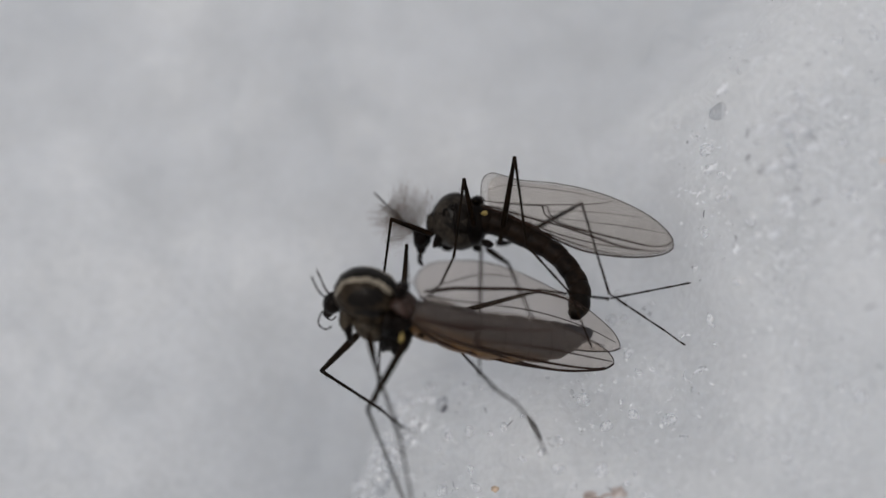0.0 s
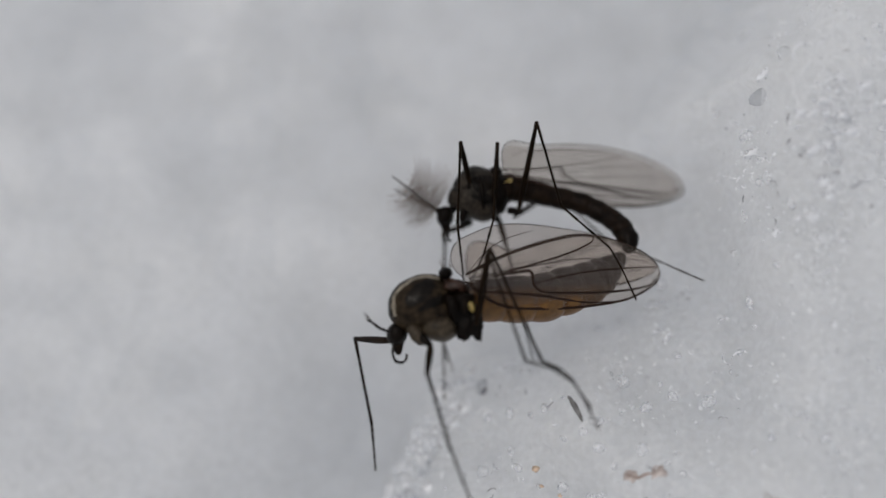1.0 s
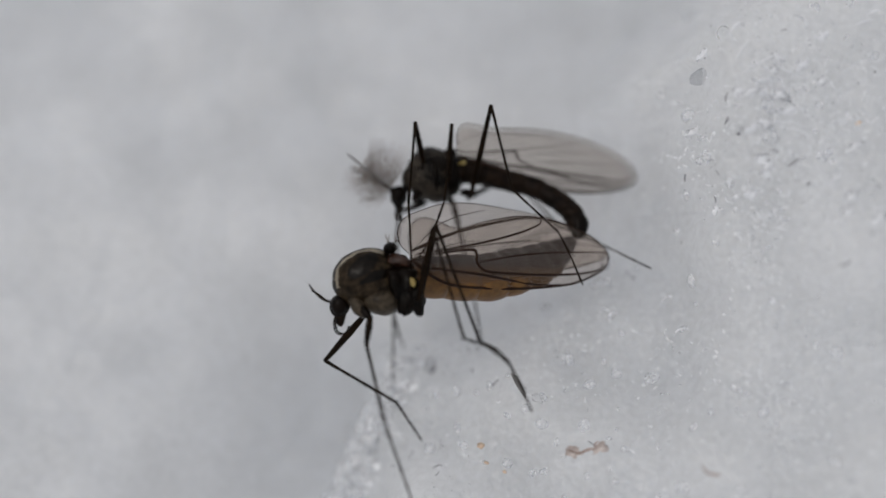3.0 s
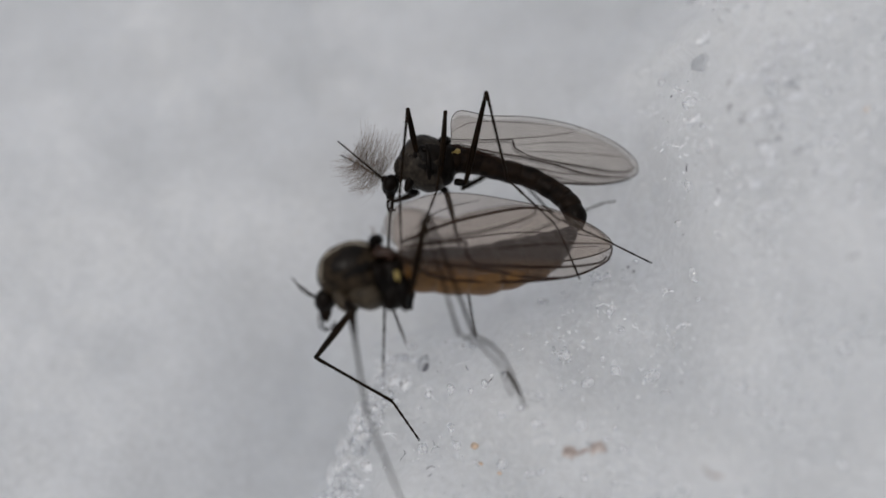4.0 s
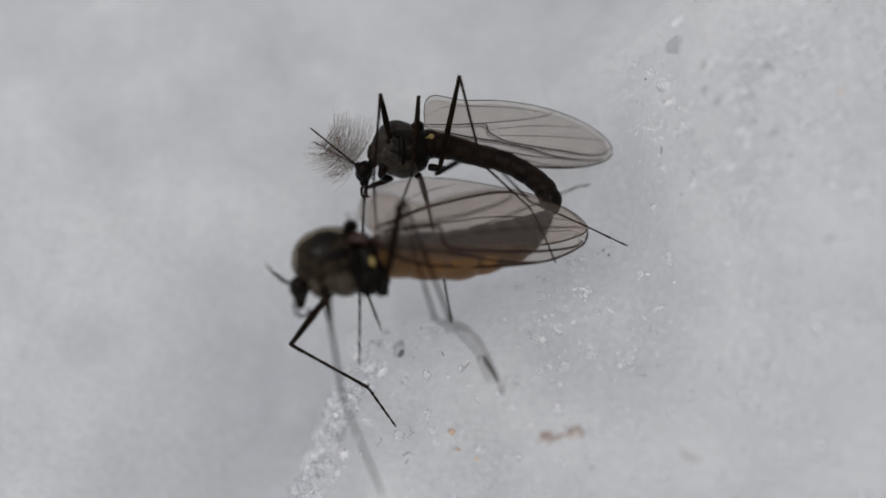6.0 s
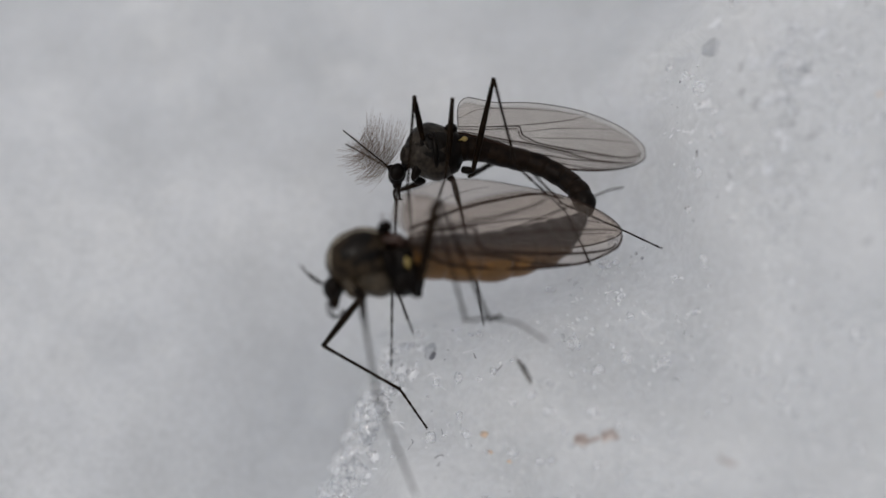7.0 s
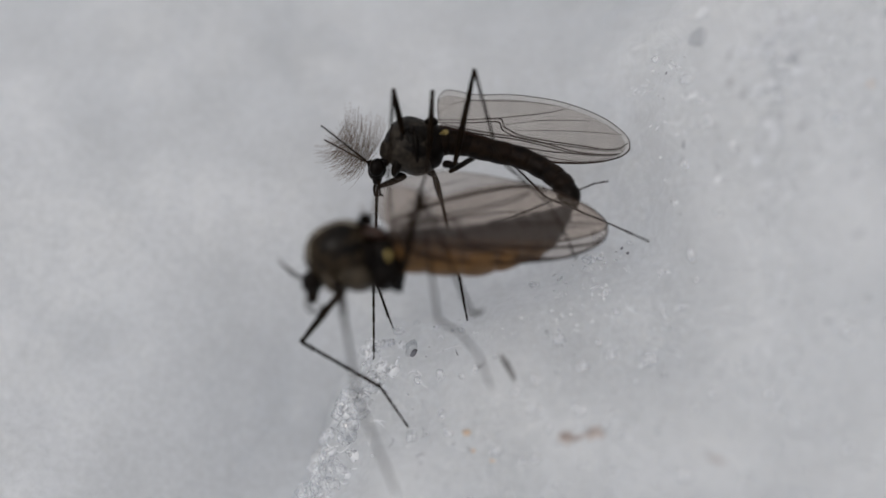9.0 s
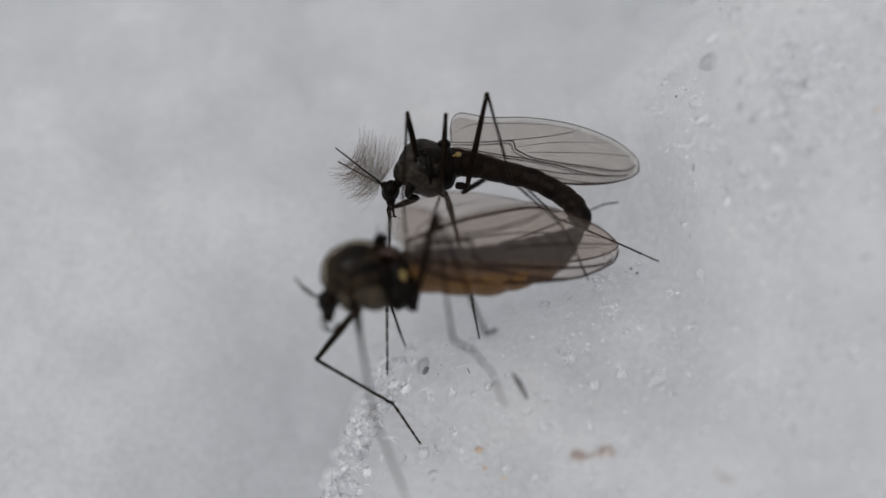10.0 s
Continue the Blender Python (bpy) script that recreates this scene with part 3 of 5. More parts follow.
    leg(thing, {0: [(-0.22, -0.02, -0.38), (-0.16, -0.06, -0.63), (-0.48, -0.17, -2.04), (0.69, 0.48, -2.67), (1.34, 0.88, -3.16)], 0.5: [(-0.54, 0.20, -0.45), (-0.50, 0.30, -0.63), (-0.88, 1.20, -1.10), (-0.58, 1.90, -1.90), (-0.36, 2.40, -2.28)], 0.75: [(-0.68, 0.20, -0.36), (-0.74, 0.30, -0.46), (-1.54, 0.80, -0.13), (-2.23, 0.90, -0.10), (-2.38, 0.90, 0.23)], 1.0: [(-0.69, 0.20, -0.57), (-1.01, 0.30, -0.59), (-1.74, 1.40, -0.58), (-1.48, 1.50, -2.45), (-1.45, 1.70, -3.73)], 1.4: [(-0.43, 0.20, -0.48), (-0.46, 0.30, -0.68), (-1.24, 0.85, -1.54), (0.08, 1.40, -2.39), (0.52, 1.65, -3.11)], 2.5: [(-0.43, 0.20, -0.48), (-0.46, 0.30, -0.68), (-1.24, 0.85, -1.54), (0.08, 1.40, -2.39), (0.52, 1.65, -3.11)]}, 0.058, 2.5)
    leg(thing, {0: [(0.65, -0.18, 0.09), (0.62, -0.41, 0.01), (0.63, -1.14, -0.77), (1.70, -1.78, -1.31), (1.90, -2.00, -1.61), (2.03, -2.14, -1.83), (2.13, -2.24, -1.98)], 0.2: [(0.43, -0.21, 0.04), (0.35, -0.47, -0.19), (0.06, -1.09, -1.11), (0.77, -1.73, -1.94), (0.86, -1.90, -2.27), (0.93, -2.01, -2.54), (0.98, -2.10, -2.71)], 0.35: [(0.51, -0.33, -0.44), (0.58, -0.37, -0.39), (0.90, -0.37, 1.01), (1.70, -0.91, -1.01), (2.01, -0.97, -1.16), (2.22, -0.99, -1.37), (2.38, -1.00, -1.68), (2.61, -1.04, -2.20)], 2.7: [(0.51, -0.30, -0.46), (0.58, -0.35, -0.41), (0.90, -0.43, 0.99), (1.70, -0.85, -1.06), (2.01, -0.90, -1.22), (2.22, -0.90, -1.43), (2.38, -0.90, -1.74), (2.61, -0.90, -2.26)], 3.7: [(0.65, -0.22, -0.39), (0.72, -0.26, -0.34), (1.06, -0.40, 1.04), (1.87, -0.42, -1.13), (2.22, -0.43, -1.55), (2.41, -0.41, -1.86), (2.70, -0.37, -2.31)], 6.8: [(0.65, -0.22, -0.39), (0.72, -0.26, -0.34), (1.06, -0.40, 1.04), (1.87, -0.42, -1.13), (2.22, -0.43, -1.55), (2.41, -0.41, -1.86), (2.70, -0.37, -2.31)], 7.0: [(0.65, -0.22, -0.39), (0.72, -0.26, -0.34), (1.06, -0.39, 1.04), (1.93, -0.34, -1.11), (1.91, 0.2, -1.12), (1.88, 0.6, -1.14), (1.84, 1.1, -1.18)]}, 0.055, 2.7)
    leg(thing, {0: [(0.69, -0.06, 0.09), (0.77, -0.13, -0.01), (1.27, 0.94, -0.57), (2.36, -0.62, 0.18), (3.00, -0.83, 0.11), (3.43, -0.92, -0.02), (3.77, -1.04, -0.19)], 0.5: [(0.48, -0.30, -0.31), (0.58, -0.39, -0.31), (0.77, -0.57, 0.50), (1.29, -0.80, -0.66), (1.72, -0.80, -0.93), (2.48, -0.75, -1.52), (2.77, -0.71, -2.17)], 0.9: [(0.55, -0.30, -0.44), (0.58, -0.39, -0.35), (0.85, -0.57, 0.95), (1.41, -1.02, -1.00), (1.82, -1.00, -1.12), (2.21, -0.98, -1.40), (2.49, -0.95, -1.83)], 2.7: [(0.55, -0.30, -0.44), (0.58, -0.39, -0.35), (0.85, -0.57, 0.95), (1.41, -1.02, -1.00), (1.82, -1.00, -1.12), (2.21, -0.98, -1.40), (2.49, -0.95, -1.83)], 3.7: [(0.65, -0.22, -0.39), (0.72, -0.26, -0.34), (1.01, -0.41, 1.04), (1.68, -0.55, -1.19), (2.09, -0.65, -1.56), (2.33, -0.62, -1.85), (2.61, -0.58, -2.25)], 6.8: [(0.65, -0.22, -0.39), (0.72, -0.26, -0.34), (1.01, -0.41, 1.04), (1.68, -0.55, -1.19), (2.09, -0.65, -1.56), (2.33, -0.62, -1.85), (2.61, -0.58, -2.25)], 7.0: [(0.62, -0.23, -0.37), (0.69, -0.27, -0.32), (1.01, -0.41, 1.07), (1.59, -0.51, -1.12), (2.15, -0.54, -1.26), (2.53, -0.49, -1.34), (2.96, -0.44, -1.46)], 7.25: [(0.65, -0.22, -0.39), (0.72, -0.26, -0.34), (1.05, -0.40, 0.88), (1.38, -0.55, -1.46), (1.80, -0.65, -1.88), (2.06, -0.68, -2.18), (2.27, -0.71, -2.55)]}, 0.05, 2.7)
    leg(thing, {2.5: [(0.33, 0.55, -0.55), (0.26, 0.84, -0.41), (-0.27, 1.78, 0.21), (0.03, 2.79, -1.15), (0.07, 2.82, -1.26), (0.11, 2.85, -1.38)]}, 0.045, 2.5)
    leg(thing, {0: [(0.71, 0.52, -0.11), (0.89, 0.75, -0.16), (2.40, 2.70, 0.24), (3.58, 2.73, 0.84), (4.46, 2.94, 1.66), (4.92, 3.06, 2.09), (5.10, 3.06, 2.19)], 0.3: [(0.38, 0.51, 0.06), (0.59, 0.71, 0.02), (2.66, 2.17, 0.27), (3.37, 2.08, 0.99), (5.04, 1.89, 1.66), (5.33, 1.80, 1.80), (5.50, 1.79, 1.70)], 0.5: [(0.40, 0.45, -0.40), (0.57, 0.67, -0.20), (1.12, 2.90, -0.10), (1.87, 3.10, 0.40), (3.08, 3.14, 0.84), (3.52, 3.14, 1.00), (3.75, 3.13, 1.09)], 2.5: [(0.40, 0.45, -0.40), (0.57, 0.67, -0.20), (1.12, 2.90, -0.10), (1.87, 3.10, 0.40), (3.08, 3.14, 0.84), (3.52, 3.14, 1.00), (3.75, 3.13, 1.09)]}, 0.045, 0)
    for k in range(16):  # hairs on the scutellum and wing root
        rng = random.Random(k)
        p = Vector((0.1 + rng.uniform(-0.12, 0.12), rng.uniform(-0.25, 0.2), 0.7))
        part("bristle", rod([p, p + Vector((rng.uniform(-0.12, 0.1), rng.uniform(-0.1, 0.1), 0.16))], [0.006, 0.002], sides=4), HAIR, thing) if k < 9 else None
    return thing


def plume(parent, a, b, side, label, seed):
    """A feathery antenna: a jointed shaft with whorls of long fine hairs."""
    a, b = Vector(a), Vector(b)
    d = b - a
    o = d.orthogonal().normalized()
    rng = random.Random(seed)
    beads, widths = [], []
    for k in range(13):
        beads += [a + d * k / 13, a + d * (k + 0.5) / 13]
        widths += [0.0135, 0.024 - 0.0009 * k]
    bm = rod(beads, widths, sides=7)
    shaft = part("antenna", bm, LEG, parent, label)
    bm = bmesh.new()
    for k in range(17):
        p = a + d * (0.08 + 0.6 * k / 17)
        for j in range(12):
            out = Matrix.Rotation(2 * math.pi * (j + 0.5 * (k % 2)) / 12 + rng.uniform(-0.25, 0.25), 3, d.normalized()) @ o
            reach = (0.9 - 0.25 * k / 15) * rng.uniform(0.75, 1.1) * (0.75 if out.z < -0.2 else 1.0)
            tip = p + out * reach + d.normalized() * (0.12 + 0.1 * k / 16) * rng.uniform(0.4, 1.3) + Vector((0, 0, 0.05))
            mid = p.lerp(tip, 0.5) + out * 0.06 - d.normalized() * 0.05
            tube(bm, spline([p, mid, tip], 3), [0.0034, 0.0025, 0.0012], sides=3)
    tagged(part("plume", bm, HAIR, shaft, "fan of long fine brown hairs"), kind="stuff")


def male():
    thing = new("midge")
    tagged(thing, "blackish male midge with plumed antennae, abdomen curled to its mate", "insect", "mating midges")
    c, r = (-0.02, -0.1, 0.02), (0.5, 0.42, 0.52)
    thorax = humped(thing, c, r, 8, [THORAX_DARK, THORAX_MALE, THORAX_MALE], "dark grey humped thorax with faint lines")
    for lon0, lon1, lat0, lat1, w in ((128, 112, 10, 4, 0.03), (108, 96, 14, 2, 0.04)):
        pts = [on_ball(c, r, lon0 + (lon1 - lon0) * k / 9, lat0 + (lat1 - lat0) * k / 9 + 6 * math.sin(k / 3), 1.01) for k in range(10)]
        part("pleural_stripe", rod(pts, [w * 0.4, w, w * 0.9, w * 0.3], sides=7), THORAX_MALE, thorax)
    for lon0, lon1, lat0, lat1, w in ((84, 74, 40, -50, 0.06), (100, 78, 30, 26, 0.05)):
        pts = [on_ball(c, r, lon0 + (lon1 - lon0) * k / 9, lat0 + (lat1 - lat0) * k / 9 + 4 * math.sin(k), 1.0) for k in range(10)]
        part("suture", rod(pts, [w * 0.4, w, w, w * 0.4], sides=7), CHITIN, thorax)
    part("sternum", lump((0.05, -0.1, -0.24), (0.4, 0.36, 0.3), (0, 14, 0), 0.06, seed=5), THORAX_MALE, thing)
    part("scutellum", lump((0.36, -0.1, 0.44), (0.13, 0.22, 0.1), rough=0.1), CHITIN, thing)
    part("metathorax", lump((0.38, -0.1, 0.0), (0.24, 0.36, 0.42), rough=0.1), CHITIN, thing)
    part("collar_lobe", lump((-0.46, -0.27, 0.03), (0.11, 0.06, 0.055), (0, 10, 0), rough=0.2), THORAX, thing, "pale small lobe at the collar")
    for y in (-0.28, 0.08):
        part("coxa", lump((-0.27, y, -0.34), (0.09, 0.09, 0.22), (0, 24, 0), rough=0.2), CHITIN, thing)
    part("pronotum", lump((-0.42, -0.1, -0.02), (0.17, 0.24, 0.24), (0, 25, 0), rough=0.12), THORAX_MALE, thing)
    for y in (-0.5, 0.3):
        bm = rod([(0.5, -0.1 + (y + 0.1) * 0.6, 0.2), (0.58, y, 0.21)], [0.018, 0.018])
        ball(bm, (0.61, y, 0.22), (0.06, 0.05, 0.05), u=12, v=10)
        part("halter", bm, YELLOW, thing, "yellow club-shaped halter")
    hc = (-0.66, -0.1, -0.42)
    bm = lump(hc, (0.17, 0.19, 0.21), (0, 10, 0), 0.05)
    tube(bm, [(-0.4, -0.1, -0.16), hc], [0.09, 0.09])
    tube(bm, [hc, (hc[0] + 0.0, -0.1, hc[2] - 0.25)], [0.13, 0.08], sides=12)
    head = part("head", bm, CHITIN, thing, "small black hanging head")
    for y in (-0.12, 0.12):
        part("eye", lump((hc[0], -0.1 + y, hc[2] + 0.03), (0.145, 0.11, 0.17), (0, 10, 0), 0.02), CHITIN, head, "black compound eye")
        k = y / 0.12
        part("pedicel", lump((hc[0] - 0.1, -0.1 + 0.08 * k, hc[2] + 0.1), (0.08, 0.07, 0.08)), CHITIN, head)
        bm = rod(spline([(hc[0] + 0.02, -0.1 + 0.05 * k, hc[2] - 0.2), (hc[0] - 0.06 + 0.1 * (k < 0), -0.1 + 0.1 * k, hc[2] - 0.33), (hc[0] - 0.04 + 0.1 * (k < 0), -0.1 + 0.1 * k, hc[2] - 0.47),
                  (hc[0] + 0.03 + 0.08 * (k < 0), -0.1 + 0.12 * k, hc[2] - 0.48)], 3), [0.022, 0.03, 0.02, 0.024, 0.015])
        part("palp", bm, LEG, head)
    plume(head, (hc[0] - 0.12, -0.2, hc[2] + 0.1), (-1.7, -0.3, 0.42), -1, "feathery plumed antenna", 4)
    plume(head, (hc[0] - 0.12, 0.0, hc[2] + 0.1), (-1.67, 0.12, 0.18), 1, "feathery plumed antenna", 5)
    made = segments(thing, [(0.3, -0.1, 0.1), (0.87, -0.08, 0.06), (1.46, -0.06, -0.1), (2.0, -0.1, -0.24), (2.46, -0.25, -0.5), (2.74, -0.45, -0.76), (2.83, -0.6, -1.06)],
                    [0.3, 0.25, 0.22, 0.21, 0.2, 0.2, 0.21, 0.17], 9, [TERGITE, TERGITE], 0.95, label="brown-black abdomen ring")
    bm = rod(spline([(2.75, -0.47, -0.78), (2.86, -0.57, -0.98), (2.84, -0.66, -1.2)], 4), [0.18, 0.2, 0.13], sides=14)
    made.append((part("clasper", bm, CHITIN, thing, "swollen black claspers at the tail"), Vector((2.75, -0.47, -0.78))))
    # the abdomen is bent further down at first and then straightens
    bent, rows = Matrix.Identity(4), {}
    for ob, pivot in made:
        at = Matrix.Translation(pivot * MM)
        bent = bent @ at @ pose(0, 0, 0, 0, 1.9, 0) @ at.inverted()
        MOVES.append((ob, [(0.0, bent.copy()), (0.12, bent.copy()), (0.35, Matrix.Identity(4)), (10.0, Matrix.Identity(4))]))
    wing(thing, MALE_TOP, MALE_LOW, (-0.4, 0.217, -0.12), MALE_VEINS, WING_M, "clear grey wing with brown veins")
    behind = [[(0.55 + (x - 0.55) * 0.985, z * 0.95 + 0.02) for x, z in line] for line in (MALE_TOP, MALE_LOW)]
    wing(thing, *behind, (0.15, 0.17, 0.12), MALE_VEINS[:2], WING_M, "clear grey far wing lying behind the near one", -0.05, 0.003)
    leg(thing, {0: [(-0.20, -0.26, -0.33), (-0.37, -0.51, -0.29), (-0.99, -1.07, -0.09), (-0.88, -1.60, -1.45), (-0.73, -1.99, -2.25), (-0.56, -2.38, -2.83)], 0.3: [(-0.20, -0.26, -0.33), (-0.37, -0.51, -0.29), (-0.85, -1.03, 0.35), (-0.83, -1.57, -1.02), (-0.67, -1.97, -1.83), (-0.50, -2.36, -2.42)], 0.5: [(-0.32, -0.20, -0.41), (-0.35, -0.50, 0.02), (-0.67, -1.00, 0.68), (-0.56, -1.20, -0.82), (-0.50, -1.90, -1.22), (-0.38, -2.60, -1.66)], 1.0: [(-0.20, -0.20, -0.29), (-0.17, -0.50, 0.20), (-0.32, -1.00, 0.96), (-0.43, -1.40, -0.60), (-0.36, -2.10, -1.51), (-0.35, -2.60, -2.18)], 2.5: [(-0.20, -0.20, -0.29), (-0.17, -0.50, 0.20), (-0.32, -1.00, 0.96), (-0.43, -1.40, -0.60), (-0.36, -2.10, -1.51), (-0.35, -2.60, -2.18)]}, 0.05, 2.5)
    leg(thing, {0: [(0.45, -0.11, -0.47), (0.46, -0.20, -0.36), (0.23, -0.95, 0.85), (0.25, -1.19, -0.59), (0.21, -1.83, -1.01), (0.21, -2.66, -1.26)], 0.5: [(0.20, -0.20, -0.45), (0.20, -0.30, -0.34), (0.17, -1.00, 0.79), (0.15, -1.20, -0.55), (0.03, -1.80, -1.16), (-0.16, -2.60, -1.63)], 1.0: [(0.30, -0.20, -0.34), (0.30, -0.30, -0.29), (0.38, -1.00, 0.92), (0.25, -1.20, -0.54), (0.03, -1.80, -1.20), (-0.22, -2.60, -1.65)], 2.5: [(0.30, -0.20, -0.34), (0.30, -0.30, -0.29), (0.38, -1.00, 0.92), (0.25, -1.20, -0.54), (0.03, -1.80, -1.20), (-0.22, -2.60, -1.65)]}, 0.05, 2.5)
    leg(thing, {0: [(0.66, -0.05, -0.45), (0.88, -0.10, -0.32), (1.12, -0.83, 1.05), (1.57, -0.87, -0.72), (2.25, -0.82, -1.43), (2.65, -0.84, -1.91), (2.89, -0.69, -2.39)], 0.5: [(0.50, -0.20, -0.47), (0.72, -0.30, -0.43), (1.18, -1.10, 1.14), (1.40, -1.20, -0.54), (2.34, -1.30, -1.14), (2.67, -1.40, -1.58), (2.67, -1.30, -2.11)], 1.0: [(0.58, -0.20, -0.34), (0.77, -0.30, -0.37), (1.13, -1.10, 1.28), (1.53, -1.20, -0.32), (2.41, -1.30, -1.14), (2.60, -1.40, -1.52), (2.85, -1.30, -2.08)], 2.5: [(0.58, -0.20, -0.34), (0.77, -0.30, -0.37), (1.13, -1.10, 1.28), (1.53, -1.20, -0.32), (2.41, -1.30, -1.14), (2.60, -1.40, -1.52), (2.85, -1.30, -2.08)]}, 0.05, 2.5)
    leg(thing, {0: [(-0.13, 0.23, -0.54), (-0.04, 0.32, -0.53), (0.11, 0.53, -0.40), (0.22, 0.62, -1.85), (0.28, 0.66, -2.98), (0.34, 0.67, -3.20)], 0.5: [(-0.73, 0.27, -0.05), (-0.68, 0.33, -0.16), (-1.14, 0.60, -0.35), (-2.08, 0.60, -1.63), (-2.68, 0.65, -2.04), (-2.79, 0.65, -2.06)], 0.8: [(-0.32, 0.27, -0.52), (-0.14, 0.27, -0.54), (-0.68, 0.60, -0.72), (-0.78, 0.60, -2.69), (-0.79, 0.65, -3.56), (-0.80, 0.65, -4.11)], 2.5: [(-0.32, 0.27, -0.52), (-0.14, 0.27, -0.54), (-0.68, 0.60, -0.72), (-0.78, 0.60, -2.69), (-0.79, 0.65, -3.56), (-0.80, 0.65, -4.11)]}, 0.055, 2.5)
    leg(thing, {0: [(0.39, 0.37, -0.37), (0.50, 0.45, -0.47), (0.80, 0.75, -0.67), (0.88, 0.81, -0.83), (0.52, 0.69, -2.27), (0.79, 0.73, -2.92)], 0.5: [(0.32, 0.25, -0.46), (0.40, 0.33, -0.50), (0.55, 0.50, -1.07), (0.86, 0.52, -2.51), (0.93, 0.52, -2.93), (1.00, 0.50, -3.35)], 2.5: [(0.32, 0.25, -0.46), (0.40, 0.33, -0.50), (0.55, 0.50, -1.07), (0.86, 0.52, -2.51), (0.93, 0.52, -2.93), (1.00, 0.50, -3.35)]}, 0.052, 2.5)
    leg(thing, {0: [(0.70, 0.50, -0.34), (0.90, 0.62, -0.32), (2.25, 0.68, 0.60), (3.00, 0.41, -1.07), (4.12, 0.36, -1.64), (4.63, 0.33, -1.92), (4.89, 0.33, -2.06)], 0.4: [(0.54, 0.10, -0.44), (0.70, 0.20, -0.46), (1.60, 1.45, 0.10), (2.44, 0.30, -0.91), (3.30, -0.19, -1.33), (3.75, -0.44, -1.55), (4.08, -0.63, -1.71)], 2.5: [(0.54, 0.10, -0.44), (0.70, 0.20, -0.46), (1.60, 1.45, 0.10), (2.44, 0.30, -0.91), (3.30, -0.19, -1.33), (3.75, -0.44, -1.55), (4.08, -0.63, -1.71)]}, 0.045, 0)
    return thing


she, he = female(), male()
she.matrix_basis = root_pose(*FEMALE_PATH[-1][1:])
he.matrix_basis = root_pose(*MALE_PATH[-1][1:])


def motions():
    """All that moves: the two midges and the joints of their legs."""
    walk(she, [(t, root_pose(*r)) for t, *r in FEMALE_PATH])
    walk(he, [(t, root_pose(*r)) for t, *r in MALE_PATH])
    for ob, rows in MOVES:
        walk(ob, rows)


# ---- snow: one sheet. A plain facing the lens is used to lay it out: a along x, b up the slope, depth behind the midges ----
COS, SIN = math.cos(radians(TILT)), math.sin(radians(TILT))
rng = np.random.default_rng(7)
LATTICE = rng.random((64, 64))


def value_noise(x, y):
    xi, yi = np.floor(x).astype(int), np.floor(y).astype(int)
    fx, fy = x - xi, y - yi
    fx, fy = fx * fx * (3 - 2 * fx), fy * fy * (3 - 2 * fy)
    g = lambda i, k: LATTICE[(xi + i) % 64, (yi + k) % 64]
    return (g(0, 0) * (1 - fx) + g(1, 0) * fx) * (1 - fy) + (g(0, 1) * (1 - fx) + g(1, 1) * fx) * fy - 0.5


JX, JY, JR = rng.random((64, 64)), rng.random((64, 64)), rng.random((64, 64))


def grains(x, y):
    """Rounded granules packed side by side, 0 in the joints to 1 on the tops."""
    xi, yi = np.floor(x).astype(int), np.floor(y).astype(int)
    best = np.zeros_like(x)
    for i in (-1, 0, 1):
        for k in (-1, 0, 1):
            a, b = (xi + i) % 64, (yi + k) % 64
            r = 0.55 + 0.4 * JR[a, b]
            d2 = ((x - xi - i - JX[a, b]) ** 2 + (y - yi - k - JY[a, b]) ** 2) / (r * r)
            best = np.maximum(best, np.sqrt(np.clip(1 - d2, 0, 1)) * r)
    return best


# heights of the near mound: (a, b, depth)
MOUND = [(-1.1, -2.75, 2.35), (-0.7, -2.05, 2.35), (0.75, -1.85, 2.3), (2.25, -2.2, 1.2), (3.7, -0.4, 2.4), (1.7, -3.0, -0.6), (2.7, -3.8, -0.8),
         (0.8, -4.2, 0.2), (-0.4, -4.95, -1.0), (-1.6, -4.35, 2.2), (-0.45, -3.6, 1.7), (4.9, -3.9, -1.9), (5.6, -2.2, -1.2), (4.7, 1.7, -1.3),
         (4.6, 2.9, -1.1), (5.2, 3.5, -0.9), (4.2, 2.2, -1.3), (7.5, 0.0, -1.9), (8.0, -4.0, -2.6), (7.5, 4.0, -0.8), (5.4, 0.0, -1.0), (3.9, -2.0, 0.9), (1.9, -0.8, 3.0)]
EDGE_B = [-14.0, -5.2, -4.4, -3.3, -2.35, -2.0, -1.9, -1.2, -0.55, 0.6, 2.5, 3.5, 5.2, 14.0]
EDGE_A = [-5.0, -2.35, -2.1, -1.5, -1.1, -0.5, 0.3, 1.5, 3.1, 4.4, 4.3, 4.2, 5.4, 11.0]


